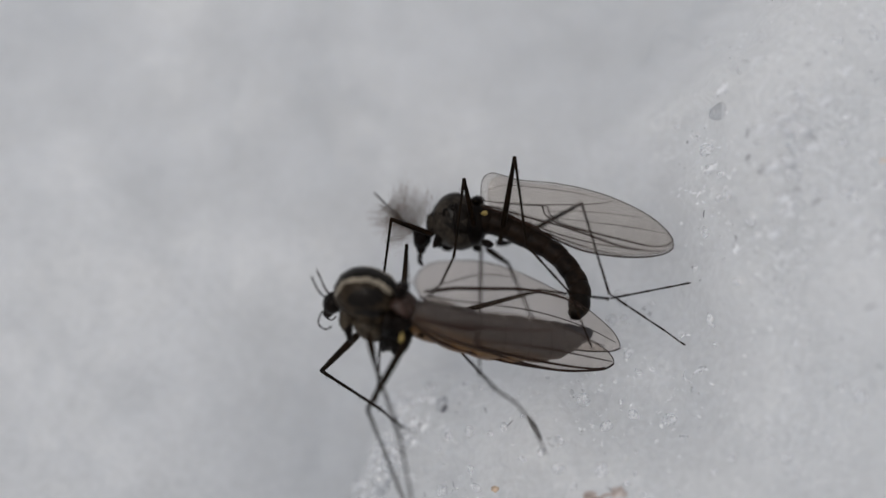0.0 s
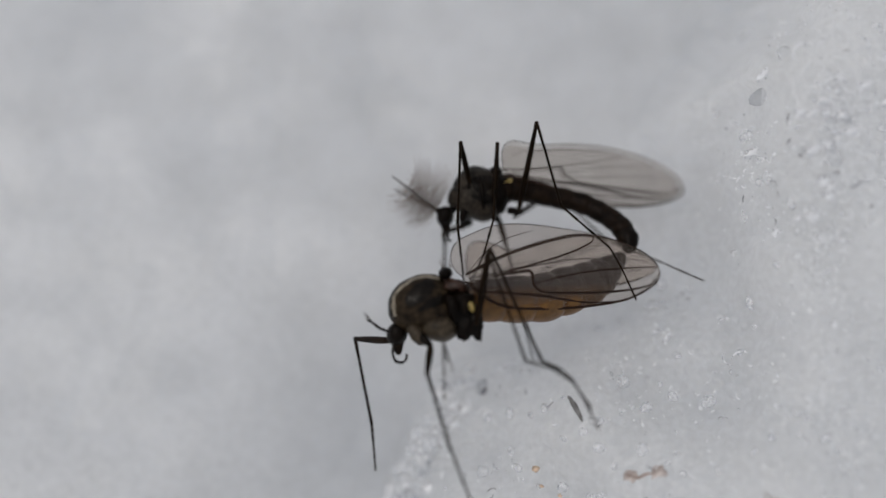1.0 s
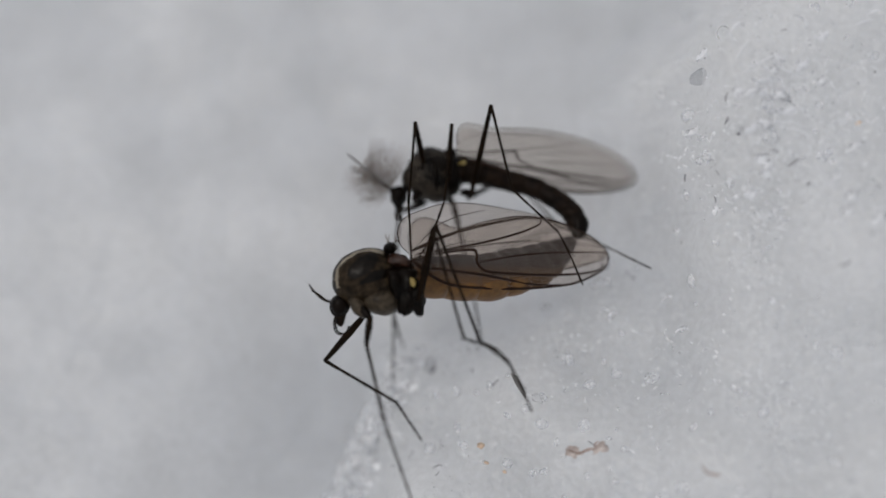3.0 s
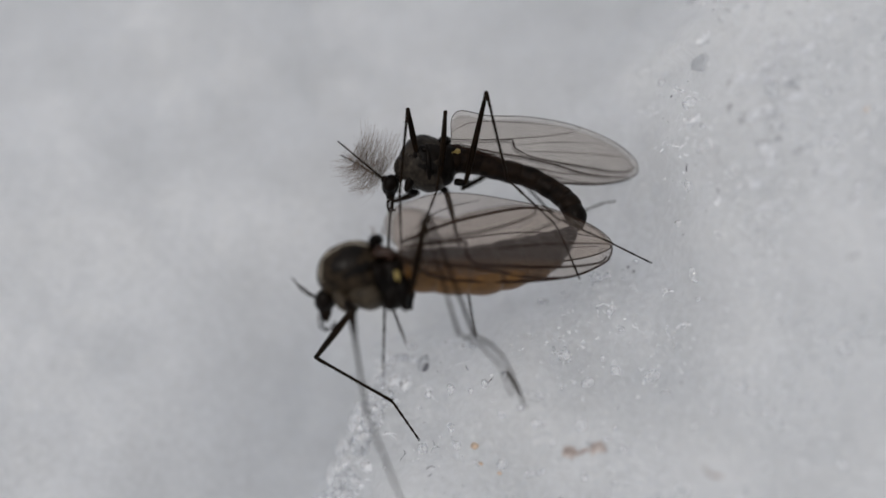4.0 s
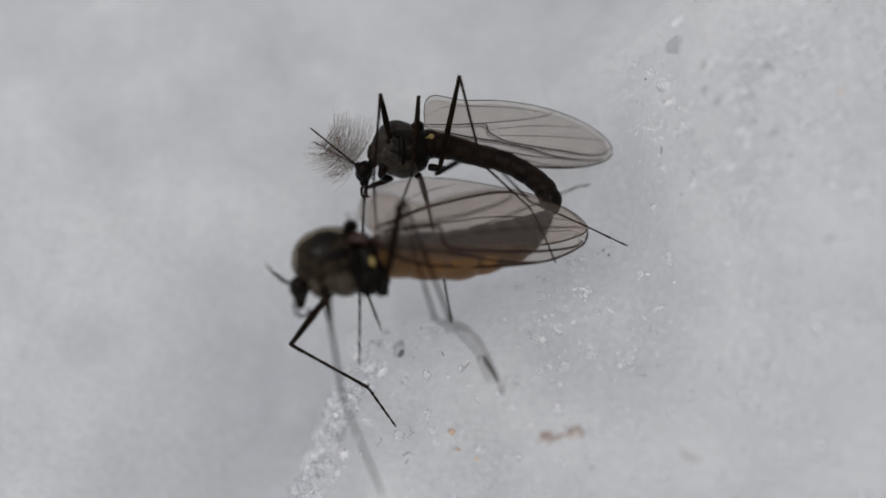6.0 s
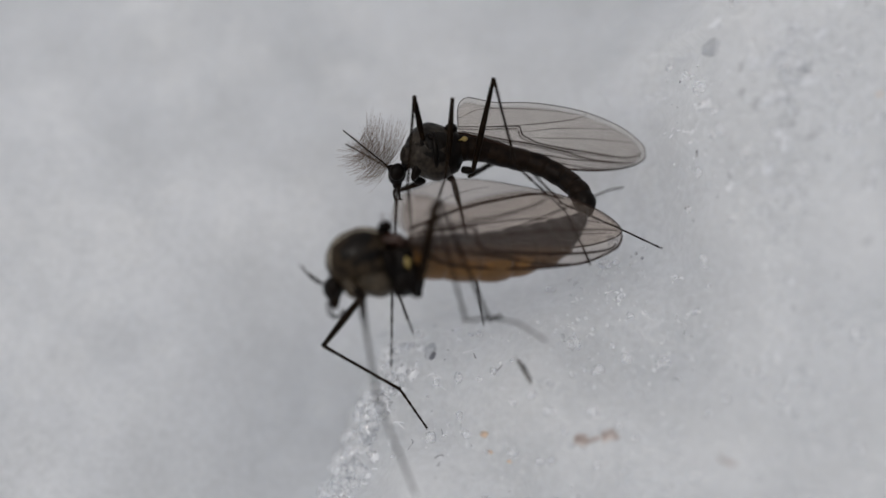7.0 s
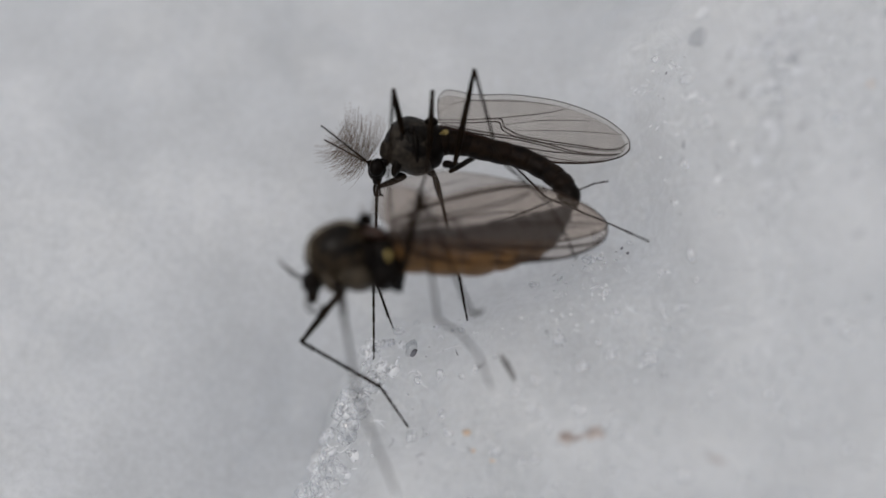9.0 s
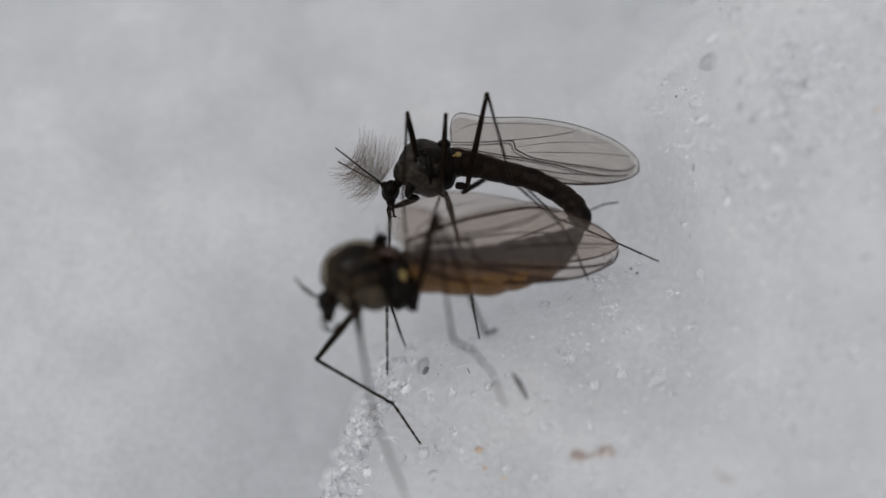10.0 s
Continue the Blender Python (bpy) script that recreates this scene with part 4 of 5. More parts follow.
def depth_of(a, b, fine=True):
    num, den = np.zeros_like(a), np.full_like(a, 1e-6)
    for x, y, z in MOUND:
        w = 1 / ((a - x) ** 2 + (b - y) ** 2 + 0.35) ** 1.6
        num, den = num + w * z, den + w
    near = num / den - 0.05 * np.clip(a - 8, 0, 1e9) + 0.5 * np.clip(b - 4, 0, 60) - 0.4 * np.clip(-5 - b, 0, 60)
    far = 4.1 + 0.25 * b + 1.2 * value_noise(a * 0.35 + 5, b * 0.35) + 0.32 * value_noise(a * 0.8, b * 0.8 + 9) + 0.1 * value_noise(a * 1.7 + 3, b * 1.7)
    far = far + 1.2 * np.exp(-((a + 2.8) ** 2 + (b + 4.6) ** 2) / 5.0) - 1.5 * np.exp(-((a - 3.4) ** 2 + (b - 1.0) ** 2) / 7.0)
    s = a - np.interp(b, EDGE_B, EDGE_A) + 0.5 * value_noise(a * 1.3 + 2, b * 1.3) + 0.25 * value_noise(a * 3.1, b * 3.1)
    wide = np.interp(b, [-5, -2.5, -1, 1, 4], [0.45, 0.6, 2.6, 2.2, 2.2])
    k = np.clip(s / wide + np.interp(b, [-3, -1, 1], [0.4, 0.5, 0.45]), 0, 1)
    k = k * k * (3 - 2 * k)
    near = near + 0.25 * value_noise(a * 0.9, b * 0.9) + 0.16 * value_noise(a * 2.2 + 7, b * 2.2)
    d = near * k + far * (1 - k)
    # level snow plain outside the neighbourhood
    out = np.clip((np.maximum(np.abs(a) / 16, np.abs(b) / 12) - 1) * 1.2, 0, 1)
    out = out * out * (3 - 2 * out)
    d = d * (1 - out) + out * (7.0 + b * COS / SIN + 1.5 * value_noise(a * 0.05, b * 0.05))
    if fine:
        rim = 1 - out
        d = d - rim * ((0.03 + 0.07 * k) * grains(a * 1.7 + 11, b * 1.7) + (0.02 + 0.07 * k) * grains(a * 4.1, b * 4.1 + 5) + (0.01 + 0.045 * k) * grains(a * 9 + 3, b * 9) + 0.022 * k * grains(a * 17, b * 17 + 8)
                       + 0.04 * k * value_noise(a * 7, b * 7))
    return d


def placed(a, b, d):
    return np.stack([a * MM, (d * COS + b * SIN) * MM, (b * COS - d * SIN + LIFT) * MM], -1)


def spread(core, step, reach, count):
    inner = np.arange(-core, core + step / 2, step)
    outer = core * (reach / core) ** (np.arange(1, count + 1) / count)
    return np.concatenate([-outer[::-1], inner, outer])


def snow_ground():
    xs, ys = spread(13.0, 0.045, 6000.0, 46), spread(8.5, 0.045, 6000.0, 46)
    a, b = np.meshgrid(xs, ys)
    v = placed(a, b, depth_of(a, b)).reshape(-1, 3)
    h, w = a.shape
    i = np.arange(h * w).reshape(h, w)
    quads = np.stack([i[:-1, :-1], i[:-1, 1:], i[1:, 1:], i[1:, :-1]], -1).reshape(-1, 4)
    me = bpy.data.meshes.new("ground")
    me.vertices.add(len(v))
    me.vertices.foreach_set("co", v.ravel())
    me.loops.add(quads.size)
    me.loops.foreach_set("vertex_index", quads.ravel().astype(np.int32))
    me.polygons.add(len(quads))
    me.polygons.foreach_set("loop_start", np.arange(0, quads.size, 4, dtype=np.int32))
    me.polygons.foreach_set("use_smooth", np.ones(len(quads), dtype=bool))
    me.update(calc_edges=True)
    me.materials.append(SNOW)
    return tagged(new("ground", me), "old granular white snow, mounded, with a hollow behind", "snow", kind="structure")


def crystals(name, count, seed, box, size, mat, label, sink=0.7, facet=False, patchy=0.0):
    """Loose ice grains strewn on the snow, as one sheet of small rounded, uneven pieces."""
    r = np.random.default_rng(seed)
    a, b = r.uniform(box[0], box[1], count), r.uniform(box[2], box[3], count)
    keep = a - np.interp(b, EDGE_B, EDGE_A) > r.uniform(-0.1, 0.5, count)
    keep &= value_noise(a * 0.9 + 4, b * 0.9) > patchy - 0.5
    a, b = a[keep], b[keep]
    s = size[0] * (size[1] / size[0]) ** (r.random(len(a)) ** 1.8)
    p = placed(a, b, depth_of(a, b) - s * (1 - sink))
    bm = bmesh.new()
    bmesh.ops.create_icosphere(bm, subdivisions=1 if facet else 2, radius=1.0)
    unit = np.array([q.co[:] for q in bm.verts])
    tris = np.array([[q.index for q in f.verts] for f in bm.faces])
    bm.free()
    verts, faces = [], []
    for k in range(len(a)):
        q = unit * (1 + 0.22 * np.sin(unit @ r.normal(0, 2.2, (3, 3)) + r.uniform(0, 6, 3)).sum(1, keepdims=True) / 1.7)
        m = np.linalg.qr(r.normal(size=(3, 3)))[0]
        q = (q * np.array([1, *r.uniform(0.2, 0.6, 2)] if facet else [1, r.uniform(0.55, 1), r.uniform(0.4, 0.9)])) @ m * s[k] * MM + p[k]
        faces.append(tris + k * len(unit))
        verts.append(q)
    me = bpy.data.meshes.new(name)
    me.from_pydata(np.concatenate(verts).tolist(), [], np.concatenate(faces).tolist())
    me.polygons.foreach_set("use_smooth", np.full(len(me.polygons), not facet))
    me.materials.append(mat)
    return tagged(new(name, me), label, "ice", kind="stuff")


snow_ground()
crystals("ice_grains", 2200, 3, (-2.5, 9.0, -6.0, 5.5), (0.015, 0.06), ICE, "small rounded white ice grains strewn over the snow", 0.8, False, 0.5)
crystals("clear_ice_grains", 300, 5, (-2.5, 9.0, -6.0, 5.5), (0.03, 0.15), ICE_CLEAR, "clear glassy ice grains melting on the snow", 0.6)
crystals("ice_splinters", 5200, 8, (-2.5, 9.0, -6.0, 5.5), (0.012, 0.06), ICE, "fine glittering white ice splinters in patches on the snow", 0.2, True, 0.5)
# chips and shards whose sparkle is painted as white colour
crystals("ice_sparkles", 2600, 17, (4.3, 8.8, -0.6, 4.8), (0.01, 0.045), SHARD, "tiny ice chips, white in place of sparkle, in patches on the mound", 0.2, True, 0.62)
crystals("edge_sparkles", 700, 18, (-2.4, 1.0, -5.6, -2.0), (0.01, 0.035), SHARD, "tiny ice chips, white in place of sparkle, at the edge of the mound", 0.2, True, 0.6)
crystals("ice_shards", 190, 15, (4.3, 8.6, -0.4, 4.8), (0.02, 0.08), SHARD, "broken ice shards, whitened for glints, crowded on the mound", 0.3, True)


def piece(name, a, b, size, mat, label, category, lift=0.3, turn=0.0, seed=1, rough=0.35, facet=False, group=""):
    """A small loose thing lying on the snow: an uneven lump of three half-axes, size along a, up the slope and in depth."""
    d = float(depth_of(np.array([a]), np.array([b]))[0])
    bm = ball(bmesh.new(), (0, 0, 0), (size[0], size[2], size[1]), (0, turn, 0), rough, u=16, v=11, seed=seed, dent=5.0)
    ob = part(name, bm, mat, None, smooth=not facet)
    p = placed(np.array([a]), np.array([b]), np.array([d - size[2] * lift]))[0]
    ob.matrix_basis = Matrix.Translation(p) @ BASE
    return tagged(ob, label, category, group)


def fibre(a, b, bends, thick, mat, label, name="fibre", category="debris", group="", proud=0.0):
    """A thin curved thread lying on the snow; bends are steps in millimetres."""
    d = float(depth_of(np.array([a]), np.array([b]))[0])
    ob = part(name, rod(spline([(x, -0.04, z) for x, z in bends], 5), [thick * 0.4, thick, thick * 0.9, thick * 0.3], sides=8), mat)
    ob.matrix_basis = Matrix.Translation(placed(np.array([a]), np.array([b]), np.array([d - proud]))[0]) @ BASE
    return tagged(ob, label, category, group)


# a white sliver added for a glint; its brightness is in the colour
def splinter(a, b, bends, thick):
    return fibre(a, b, bends, thick, GLINT, "thin curved ice splinter, white in place of a glint", "glint_splinter", "ice", "ice splinters")


def arc(size, turn, bow):
    """Three steps of a bowed stroke."""
    c, s = math.cos(radians(turn)), math.sin(radians(turn))
    return [(-size * c, -size * s), (-0.5 * size * c - 0.75 * bow * s, -0.5 * size * s + 0.75 * bow * c), (-bow * s, bow * c), (0.5 * size * c - 0.75 * bow * s, 0.5 * size * s + 0.75 * bow * c), (size * c, size * s)]


def ice_ridge(a, b, r, turn, sweep, thick, mat):
    """A curved rim of refrozen ice, a tapered bow lying on the snow. Its highlight is painted as white colour."""
    bow = [(r * math.cos(radians(turn + sweep * k / 9)), 0.8 * r * math.sin(radians(turn + sweep * k / 9))) for k in range(10)]
    return fibre(a, b, bow, thick, mat, "faint curved ridge of refrozen ice, whitened for its bright rim", "ice_ridge", "ice", "ice ridges")


rr = random.Random(41)
for k in range(46):  # crowded where the mound stands nearest the lens
    a, b = rr.gauss(5.7, 0.85), rr.gauss(1.7, 1.1)
    if a - float(np.interp(b, EDGE_B, EDGE_A)) > 0.1:
        ice_ridge(a, b, rr.uniform(0.07, 0.28), rr.choice((200, 180, 20, 250)) + rr.uniform(-40, 40), rr.uniform(90, 220), rr.uniform(0.012, 0.03), SHARD if k % 3 else GLINT)
for k in range(40):  # along a low ridge that crosses the mound
    a = rr.uniform(3.0, 7.6)
    b = -1.05 - 0.53 * (a - 3) + rr.gauss(0, 0.3)
    ice_ridge(a, b, rr.uniform(0.05, 0.2), rr.choice((200, 180, 20)) + rr.uniform(-40, 40), rr.uniform(80, 200), rr.uniform(0.01, 0.026), SHARD if k % 3 else GLINT)
for k in range(22):  # glassy granules at the edge over the hollow
    b = rr.uniform(-5.2, -2.0)
    ice_ridge(float(np.interp(b, EDGE_B, EDGE_A)) + rr.uniform(0.05, 0.5), b, rr.uniform(0.06, 0.2), rr.choice((200, 160, 90)) + rr.uniform(-40, 40), rr.uniform(100, 240), rr.uniform(0.012, 0.026), SHARD if k % 3 else GLINT)
# clear crystals and melt bubbles standing out of the mound
rc = random.Random(12)
for k in range(14):
    a, b = rc.gauss(5.4, 0.8), rc.gauss(1.7, 1.2)
    if a < float(np.interp(b, EDGE_B, EDGE_A)) + 0.1:
        a = float(np.interp(b, EDGE_B, EDGE_A)) + 0.1 + rc.random() * 0.6
    s = rc.uniform(0.07, 0.2)
    piece("ice_crystal", a, b, (s, s * rc.uniform(0.5, 1), s * 0.8), GLASS if k % 4 == 1 else ICE_CLEAR, "clear rounded ice crystal on the snow mound", "ice crystal", 0.5, rc.uniform(0, 90), k, 0.3, k % 3 == 0, "ice crystals")
for k in range(22):
    a, b = rc.uniform(-1.2, 4.5), rc.uniform(-4.8, -2.0)
    s = rc.uniform(0.06, 0.15)
    piece("ice_crystal", a, b, (s, s * rc.uniform(0.6, 1), s * 0.8), GLASS if k % 4 == 1 else ICE_CLEAR, "clear rounded ice crystal on the snow mound", "ice crystal", 0.4, rc.uniform(0, 90), k + 60, 0.3, k % 3 == 0, "ice crystals")
for k in range(26):
    b = rc.uniform(-5.2, -1.9)
    a = float(np.interp(b, EDGE_B, EDGE_A)) + rc.uniform(0.05, 0.5)
    s = rc.uniform(0.06, 0.16)
    piece("ice_crystal", a, b, (s, s * rc.uniform(0.6, 1), s * 0.8), GLASS if k % 4 == 1 else ICE_CLEAR, "clear rounded ice crystal at the mound's edge", "ice crystal", 0.4, rc.uniform(0, 90), k + 90, 0.3, k % 2 == 0, "ice crystals")
ORANGE = material("orange_fleck", (0.62, 0.48, 0.36), 0.6, 0.4, 9000, 2500, 0.6, 0.00003)
piece("grey_crystal", 4.9, 3.16, (0.29, 0.15, 0.12), ICE_GREY, "grey lens-shaped ice crystal on the mound", "ice crystal", 0.8, -22, 3, 0.3)
piece("ring_crystal", 4.68, 2.45, (0.15, 0.12, 0.1), ICE_CLEAR, "clear round ice crystal on the mound", "ice crystal", 0.8, 10, 5, 0.2)
piece("grey_crystal", -0.29, -2.44, (0.1, 0.17, 0.1), ICE_GREY, "grey clouded ice crystal at the edge of the mound", "ice crystal", 0.6, 20, 8, 0.4)
piece("grit", -0.24, -2.52, (0.05, 0.09, 0.05), GRIT, "dark grit caught in the snow", "grit", 0.4, 30, 4)
piece("grit", 2.18, -2.09, (0.035, 0.055, 0.04), ICE_GREY, "small grey ice-coated grit in the snow", "grit", 0.4, -20, 5)
piece("grit", 5.34, 1.99, (0.04, 0.028, 0.025), GRIT, "dark grit caught in the snow", "grit", 0.4, 0, 20)
piece("grit", 6.51, 1.07, (0.032, 0.022, 0.025), GRIT, "dark grit caught in the snow", "grit", 0.4, 37, 21)
piece("grit", 7.81, 3.11, (0.025, 0.017, 0.025), GRIT, "dark grit caught in the snow", "grit", 0.4, 74, 22)
piece("grit", 4.46, 2.67, (0.025, 0.017, 0.025), GRIT, "dark grit caught in the snow", "grit", 0.4, 111, 23)
piece("grit", 3.7, -0.57, (0.022, 0.032, 0.025), GRIT, "dark grit caught in the snow", "grit", 0.4, 30, 6)
piece("grit", 3.79, -0.66, (0.026, 0.03, 0.025), GRIT, "dark grit caught in the snow", "grit", 0.4, 60, 7)
fibre(5.15, 2.72, [(-0.03, -0.14), (0.00, 0.00), (0.04, 0.05)], 0.0114, GRIT, "fine dark thread caught in the snow", "thread", "debris", "dark threads")
fibre(5.17, 2.27, [(-0.05, -0.09), (0.00, 0.00), (0.05, 0.05)], 0.019, GRIT, "fine dark thread caught in the snow", "thread", "debris", "dark threads")
fibre(4.6, 1.29, [(0.00, -0.10), (0.00, 0.00), (0.03, 0.08)], 0.0133, GRIT, "fine dark thread caught in the snow", "thread", "debris", "dark threads")
fibre(5.03, 0.82, [(-0.03, 0.06), (0.00, 0.00), (-0.01, -0.06)], 0.0133, GRIT, "fine dark thread caught in the snow", "thread", "debris", "dark threads")
fibre(5.98, 1.69, [(-0.09, -0.01), (0.00, 0.00), (0.05, -0.07)], 0.0133, GRIT, "fine dark thread caught in the snow", "thread", "debris", "dark threads")
fibre(6.27, 1.45, [(-0.11, -0.05), (0.00, 0.00), (0.15, 0.12)], 0.0133, GRIT, "fine dark thread caught in the snow", "thread", "debris", "dark threads")
fibre(7.03, -0.36, [(-0.12, -0.04), (0.00, 0.00), (0.12, 0.07)], 0.0133, GRIT, "fine dark thread caught in the snow", "thread", "debris", "dark threads")
fibre(6.17, 3.88, [(-0.07, -0.02), (0.00, 0.00), (0.06, -0.01)], 0.0095, GRIT, "fine dark thread caught in the snow", "thread", "debris", "dark threads")
fibre(-0.61, -4.05, [(-0.03, 0.05), (0.00, 0.00), (-0.04, -0.08)], 0.0076, GRIT, "fine dark thread caught in the snow", "thread", "debris", "dark threads")
fibre(-0.18, -4.25, [(-0.13, -0.15), (-0.04, -0.10), (0.00, 0.00), (0.11, 0.04), (0.15, -0.02)], 0.0095, GRIT, "fine dark thread caught in the snow", "thread", "debris", "dark threads")
fibre(-0.13, -4.35, [(-0.09, -0.04), (0.00, 0.00), (0.04, 0.06)], 0.0076, GRIT, "fine dark thread caught in the snow", "thread", "debris", "dark threads")
fibre(-0.69, -4.16, [(-0.02, -0.08), (0.00, 0.00), (0.07, 0.07)], 0.0057, GRIT, "fine dark thread caught in the snow", "thread", "debris", "dark threads")
fibre(-0.06, -3.9, [(-0.03, 0.09), (0.00, 0.00), (-0.02, -0.14)], 0.0057, GRIT, "fine dark thread caught in the snow", "thread", "debris", "dark threads")
fibre(0.57, -2.51, [(-0.03, 0.08), (0.00, 0.00), (0.06, -0.07)], 0.0114, GRIT, "fine dark thread caught in the snow", "thread", "debris", "dark threads")
fibre(0.97, -2.68, [(-0.09, -0.09), (0.00, 0.00), (0.09, 0.09)], 0.0114, GRIT, "fine dark thread caught in the snow", "thread", "debris", "dark threads")
fibre(5.72, 1.62, [(-0.16, -0.03), (0.00, 0.00), (0.14, -0.03)], 0.0076, GRIT, "fine dark thread caught in the snow", "thread", "debris", "dark threads")
fibre(4.92, 1.54, [(-0.08, -0.01), (0.00, 0.00), (0.08, -0.04)], 0.0076, GRIT, "fine dark thread caught in the snow", "thread", "debris", "dark threads")
fibre(5.0, 1.28, [(-0.03, 0.08), (0.00, 0.00), (0.04, -0.05)], 0.0076, GRIT, "fine dark thread caught in the snow", "thread", "debris", "dark threads")
# white strokes placed as single glints and bright arcs on the ice
splinter(5.37, 3.5, [(-0.11, -0.20), (0.00, 0.00), (0.17, 0.23)], 0.0165)
splinter(6.25, 2.62, [(-0.52, 0.10), (-0.38, 0.01), (0.00, 0.00), (0.34, 0.06)], 0.0225)
splinter(5.89, 3.37, [(-0.19, -0.10), (0.00, 0.00), (0.21, 0.10)], 0.0263)
splinter(6.06, 2.19, [(-0.39, 0.06), (-0.19, 0.05), (0.00, 0.00), (0.20, 0.01), (0.38, -0.05)], 0.0188)
splinter(7.65, 2.18, [(-0.15, 0.03), (0.00, 0.00), (0.16, -0.08)], 0.0188)
splinter(6.88, 1.66, [(-0.18, -0.04), (0.00, 0.00), (0.17, -0.12)], 0.0135)
splinter(4.54, 2.75, [(-0.07, 0.07), (0.00, 0.00), (0.08, -0.09)], 0.0225)
splinter(4.71, 2.6, [(-0.11, -0.04), (0.00, 0.00), (0.07, -0.12)], 0.015)
splinter(4.92, 1.89, [(-0.16, 0.04), (-0.08, 0.10), (0.00, 0.00), (0.04, 0.11)], 0.0188)
splinter(5.28, 2.79, [(0.04, 0.08), (0.00, 0.00), (-0.09, -0.05)], 0.0225)
splinter(6.84, 1.05, [(-0.07, 0.04), (0.00, 0.00), (0.06, 0.03)], 0.0188)
splinter(6.47, 0.72, [(-0.07, -0.03), (0.00, 0.00), (0.11, 0.02)], 0.0165)
splinter(6.14, 0.67, [(-0.06, -0.05), (0.00, 0.00), (0.06, -0.03)], 0.0188)
splinter(5.72, 0.52, [(-0.19, -0.04), (-0.10, 0.04), (0.00, 0.00), (0.04, -0.10)], 0.0188)
splinter(6.07, 0.3, [(-0.11, -0.01), (0.00, 0.00), (0.07, 0.10)], 0.0225)
splinter(5.83, -2.56, [(-0.18, 0.24), (-0.14, 0.13), (0.00, 0.00), (0.06, -0.04)], 0.0188)
splinter(5.66, -2.19, [(0.04, 0.15), (0.00, 0.00), (-0.01, -0.13)], 0.015)
splinter(5.97, -1.98, [(-0.09, -0.02), (0.00, 0.00), (0.13, 0.02)], 0.015)
splinter(4.11, -3.94, [(-0.02, 0.07), (0.00, 0.00), (0.04, -0.04)], 0.0188)
splinter(3.47, -3.79, [(-0.08, 0.04), (0.00, 0.00), (0.04, -0.05)], 0.015)
splinter(7.9, 4.26, [(-0.16, -0.07), (0.00, 0.00), (0.12, -0.03)], 0.0225)
splinter(7.67, 4.05, [(-0.23, -0.09), (0.00, 0.00), (0.17, 0.02)], 0.0225)
splinter(-0.18, -2.92, [(-0.05, 0.04), (0.00, 0.00), (0.05, 0.04)], 0.0165)
splinter(1.04, -2.98, [(-0.05, 0.02), (0.00, 0.00), (0.04, 0.04)], 0.0165)
splinter(-0.07, -3.07, [(-0.09, 0.11), (0.00, 0.00), (0.14, -0.10)], 0.009)
splinter(0.52, -2.38, [(-0.34, -0.12), (0.00, 0.00), (0.36, 0.04)], 0.0075)
splinter(-1.47, -4.26, [(-0.25, -0.06), (-0.15, -0.12), (0.00, 0.00), (0.09, 0.29)], 0.0188)
splinter(-1.55, -4.91, [(-0.07, 0.05), (0.00, 0.00), (0.07, 0.03)], 0.0188)
splinter(-0.26, -2.84, [(-0.09, -0.05), (0.00, 0.00), (0.08, -0.03)], 0.015)
splinter(0.72, -1.97, [(-0.15, 0.06), (-0.04, 0.07), (0.00, 0.00), (-0.02, -0.09)], 0.0135)
splinter(-1.78, -3.89, [(-0.28, -0.36), (0.00, 0.00), (0.23, 0.11)], 0.0105)
splinter(-0.9, -3.24, [(-0.10, -0.19), (0.00, 0.00), (0.21, 0.11)], 0.0075)
piece("plant_fleck", 2.38, -3.8, (0.17, 0.1, 0.04), PINK, "pale pinkish plant fleck half sunk in snow", "plant debris", 0.2, 18, 9, 0.7)
piece("plant_fleck", 2.85, -3.73, (0.15, 0.11, 0.04), PINK, "pale pinkish plant fleck half sunk in snow", "plant debris", 0.2, -30, 10, 0.7)
fibre(2.63, -3.74, [(-0.35, -0.01), (-0.17, -0.07), (0.00, 0.00), (0.16, 0.03)], 0.028, DEBRIS, "reddish-brown plant shred on the snow")
fibre(2.78, -3.63, [(-0.34, -0.24), (-0.18, -0.17), (0.00, 0.00), (0.06, 0.02)], 0.014, DEBRIS, "reddish-brown plant shred on the snow")
fibre(2.76, -3.67, [(-0.13, 0.08), (0.00, 0.00), (0.12, -0.03)], 0.01, GRIT, "fine dark thread caught in the snow", "thread", "debris", "dark threads")
piece("plant_fleck", 0.7, -3.81, (0.075, 0.06, 0.03), ORANGE, "small orange-brown plant fleck on the snow", "plant debris", 0.25, -15, 11, 0.5)
piece("plant_fleck", 0.8, -4.13, (0.055, 0.028, 0.025), ORANGE, "small orange-brown plant fleck on the snow", "plant debris", 0.25, 16, 12, 0.5)
piece("plant_fleck", 1.14, -4.3, (0.055, 0.06, 0.03), ORANGE, "small orange-brown plant fleck on the snow", "plant debris", 0.25, 47, 13, 0.5)
piece("plant_fleck", 7.47, 2.17, (0.06, 0.05, 0.04), ORANGE, "small orange-brown plant fleck on the snow", "plant debris", 0.25, 78, 14, 0.5)
# thin grey tapered rod, slanting and slightly proud of the snow
fibre(1.43, -2.69, [(-0.17, 0.29), (-0.06, 0.13), (0.0, 0.02), (0.17, -0.29)], 0.055, STROKE_GREY, "thin grey tapered stroke half sunk in the snow", "grey_stroke", "plant debris", proud=0.2)
fibre(4.7, -4.0, [(-0.2, 0.12), (-0.08, 0.0), (0.1, -0.03), (0.34, -0.02)], 0.02, DEBRIS, "thin brown curved fibre on the snow")
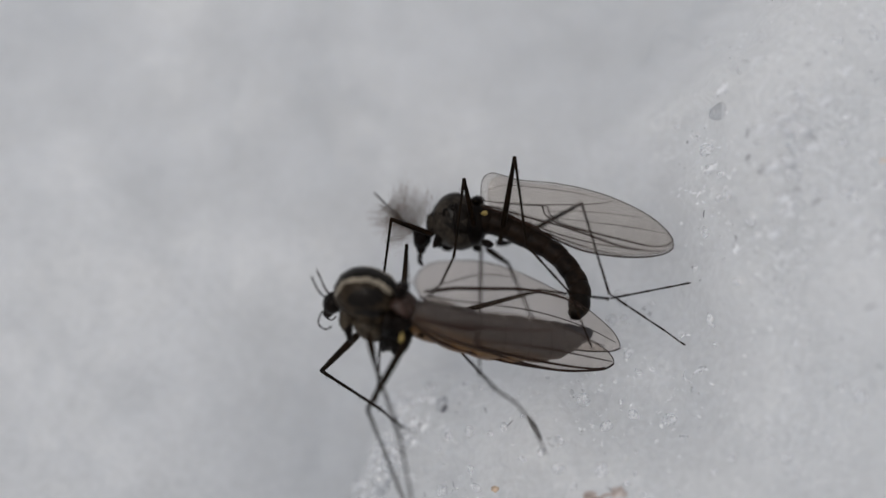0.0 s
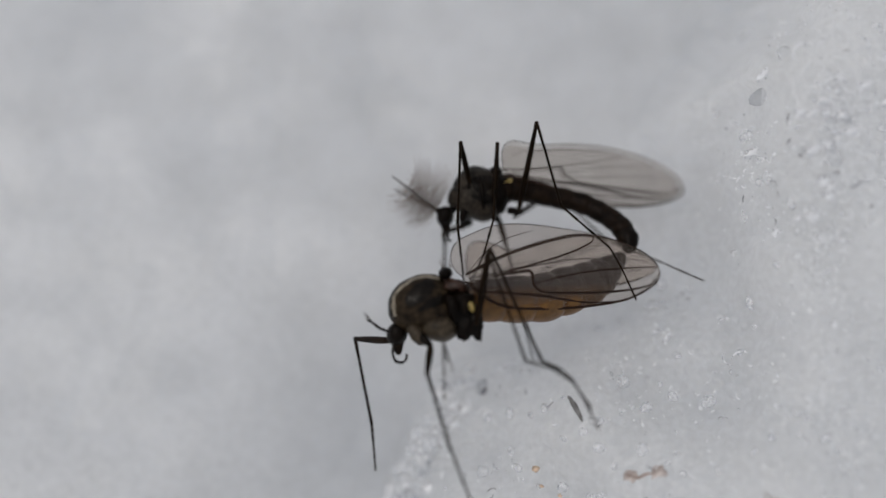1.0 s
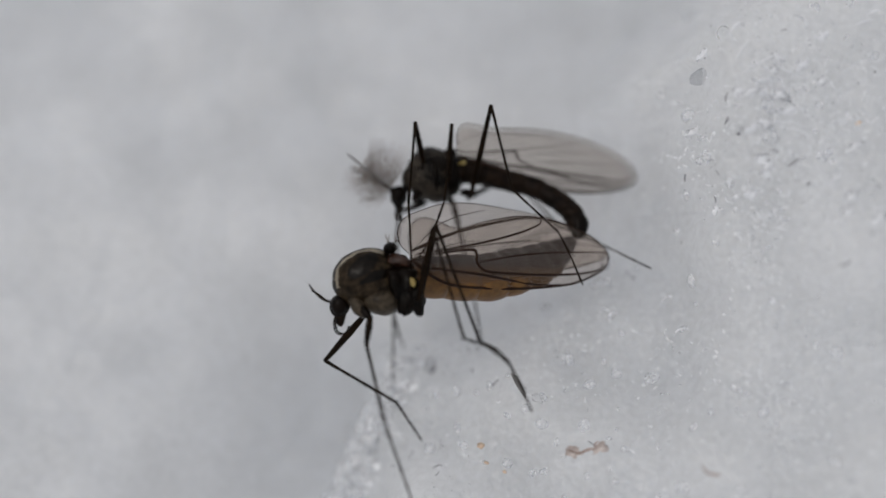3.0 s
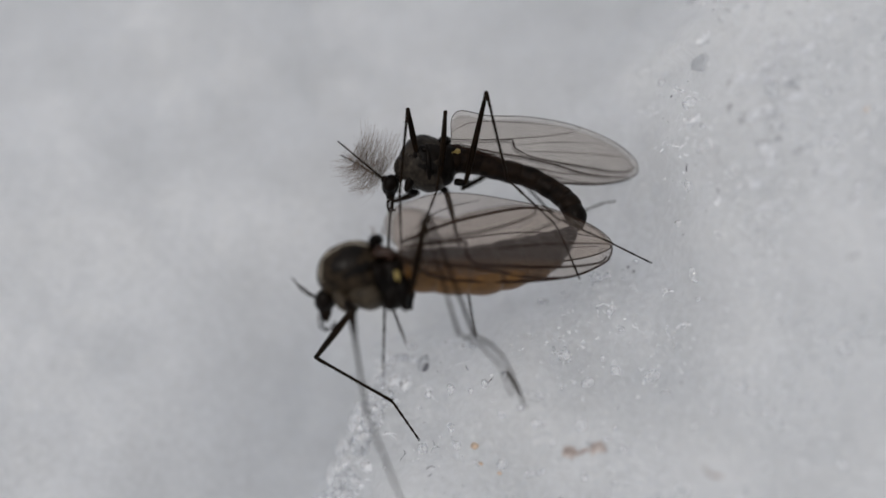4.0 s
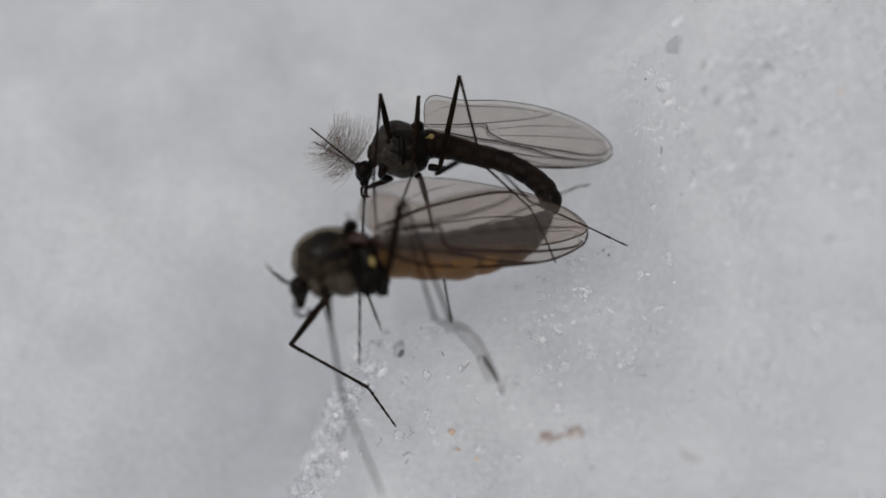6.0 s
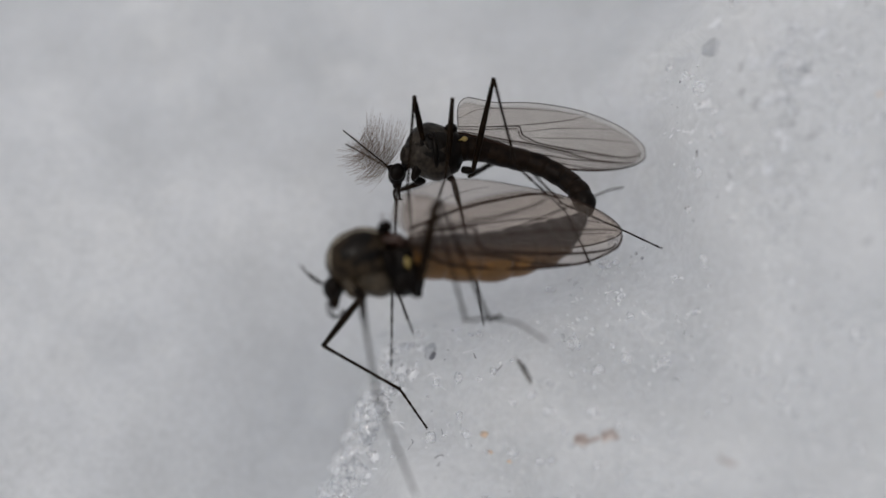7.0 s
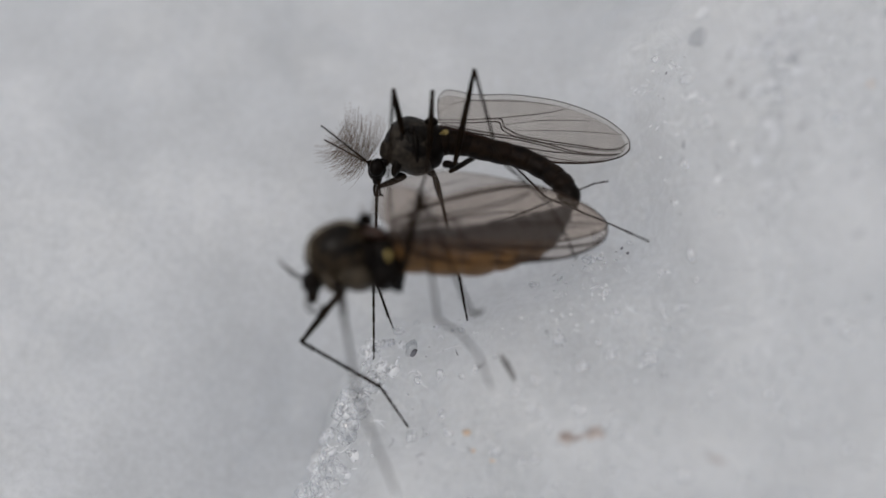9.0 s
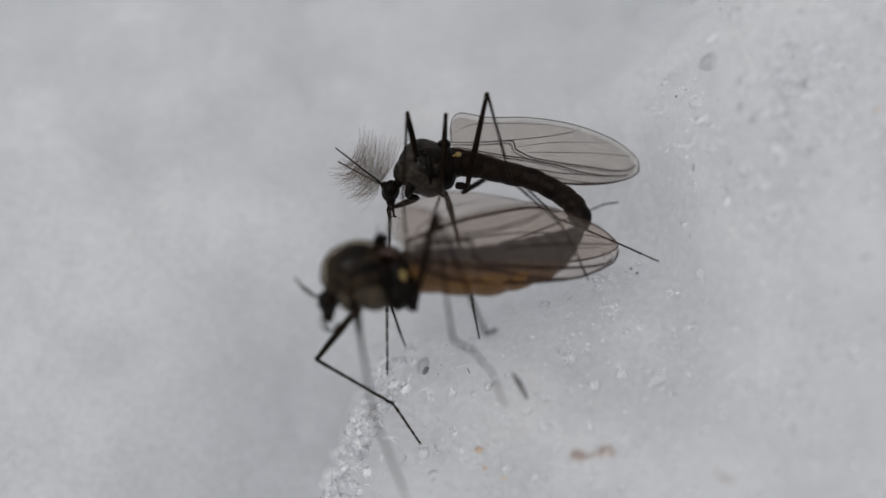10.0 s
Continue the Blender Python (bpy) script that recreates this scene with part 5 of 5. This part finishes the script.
for k in range(34):  # broken lumps of half-clear ice
    a, b = rc.gauss(6.0, 0.8), rc.gauss(1.9, 1.2)
    if a - float(np.interp(b, EDGE_B, EDGE_A)) > 0.1:
        piece("ice_lump", a, b, (rc.uniform(0.06, 0.18), rc.uniform(0.04, 0.1), 0.07), SHARD if k % 2 == 0 else FROST, "broken half-clear white ice lump on the mound", "ice", 0.6, rc.uniform(-70, 70), k + 30, 0.7, k % 2 == 0, "ice lumps")
for k in range(30):  # the same along the mound's edge over the hollow
    b = rc.uniform(-5.4, -2.3)
    a = float(np.interp(b, EDGE_B, EDGE_A)) + abs(rc.gauss(0.1, 0.35))
    piece("ice_lump", a, b, (rc.uniform(0.06, 0.18), rc.uniform(0.05, 0.14), 0.08), SHARD if k % 3 == 0 else FROST, "broken half-clear white ice lump at the edge of the mound", "ice", 0.6, rc.uniform(-70, 70), k + 70, 0.6, k % 2 == 0, "ice lumps")
for k in range(14):  # more white glint strokes, crowded where the mound stands nearest
    a, b = rc.gauss(6.1, 0.9), rc.gauss(1.6, 1.3)
    if a - float(np.interp(b, EDGE_B, EDGE_A)) > 0.15:
        splinter(a, b, arc(rc.uniform(0.05, 0.22), rc.uniform(0, 180), rc.uniform(-0.09, 0.09)), rc.uniform(0.012, 0.03))
for k in range(22):
    b = rc.uniform(-5.2, -2.0)
    splinter(float(np.interp(b, EDGE_B, EDGE_A)) + rc.uniform(0.1, 1.2), b, arc(rc.uniform(0.05, 0.18), rc.uniform(0, 180), rc.uniform(-0.07, 0.07)), rc.uniform(0.012, 0.025))

# rounded half-clear granules heaped along the edge over the hollow
for k in range(24):
    b = -3.3 - 2.1 * (k + rc.random()) / 24
    a = float(np.interp(b, EDGE_B, EDGE_A)) + 0.05 + abs(rc.gauss(0, 0.28))
    s = rc.uniform(0.11, 0.25)
    piece("ice_granule", a, b, (s, s * rc.uniform(0.75, 1.0), s * 0.8), GRANULE, "rounded half-clear ice granule at the edge of the mound", "ice", 0.5, rc.uniform(0, 90), k + 130, 0.25, False, "ice granules")
# webs of tiny white splinters painting the glints where the ice is broken
for ca, cb, n in ((4.05, 2.47, 12), (4.55, 1.67, 16), (5.83, 0.5, 20), (5.09, 2.63, 8), (7.4, 2.19, 10), (6.3, 2.88, 14), (7.65, 3.3, 14), (6.7, 1.04, 10), (5.6, 3.2, 8)):
    for k in range(n):
        splinter(ca + rc.gauss(0, 0.16), cb + rc.gauss(0, 0.08), arc(rc.uniform(0.02, 0.09), rc.uniform(-60, 70), rc.uniform(-0.03, 0.03)), rc.uniform(0.009, 0.02))


motions()
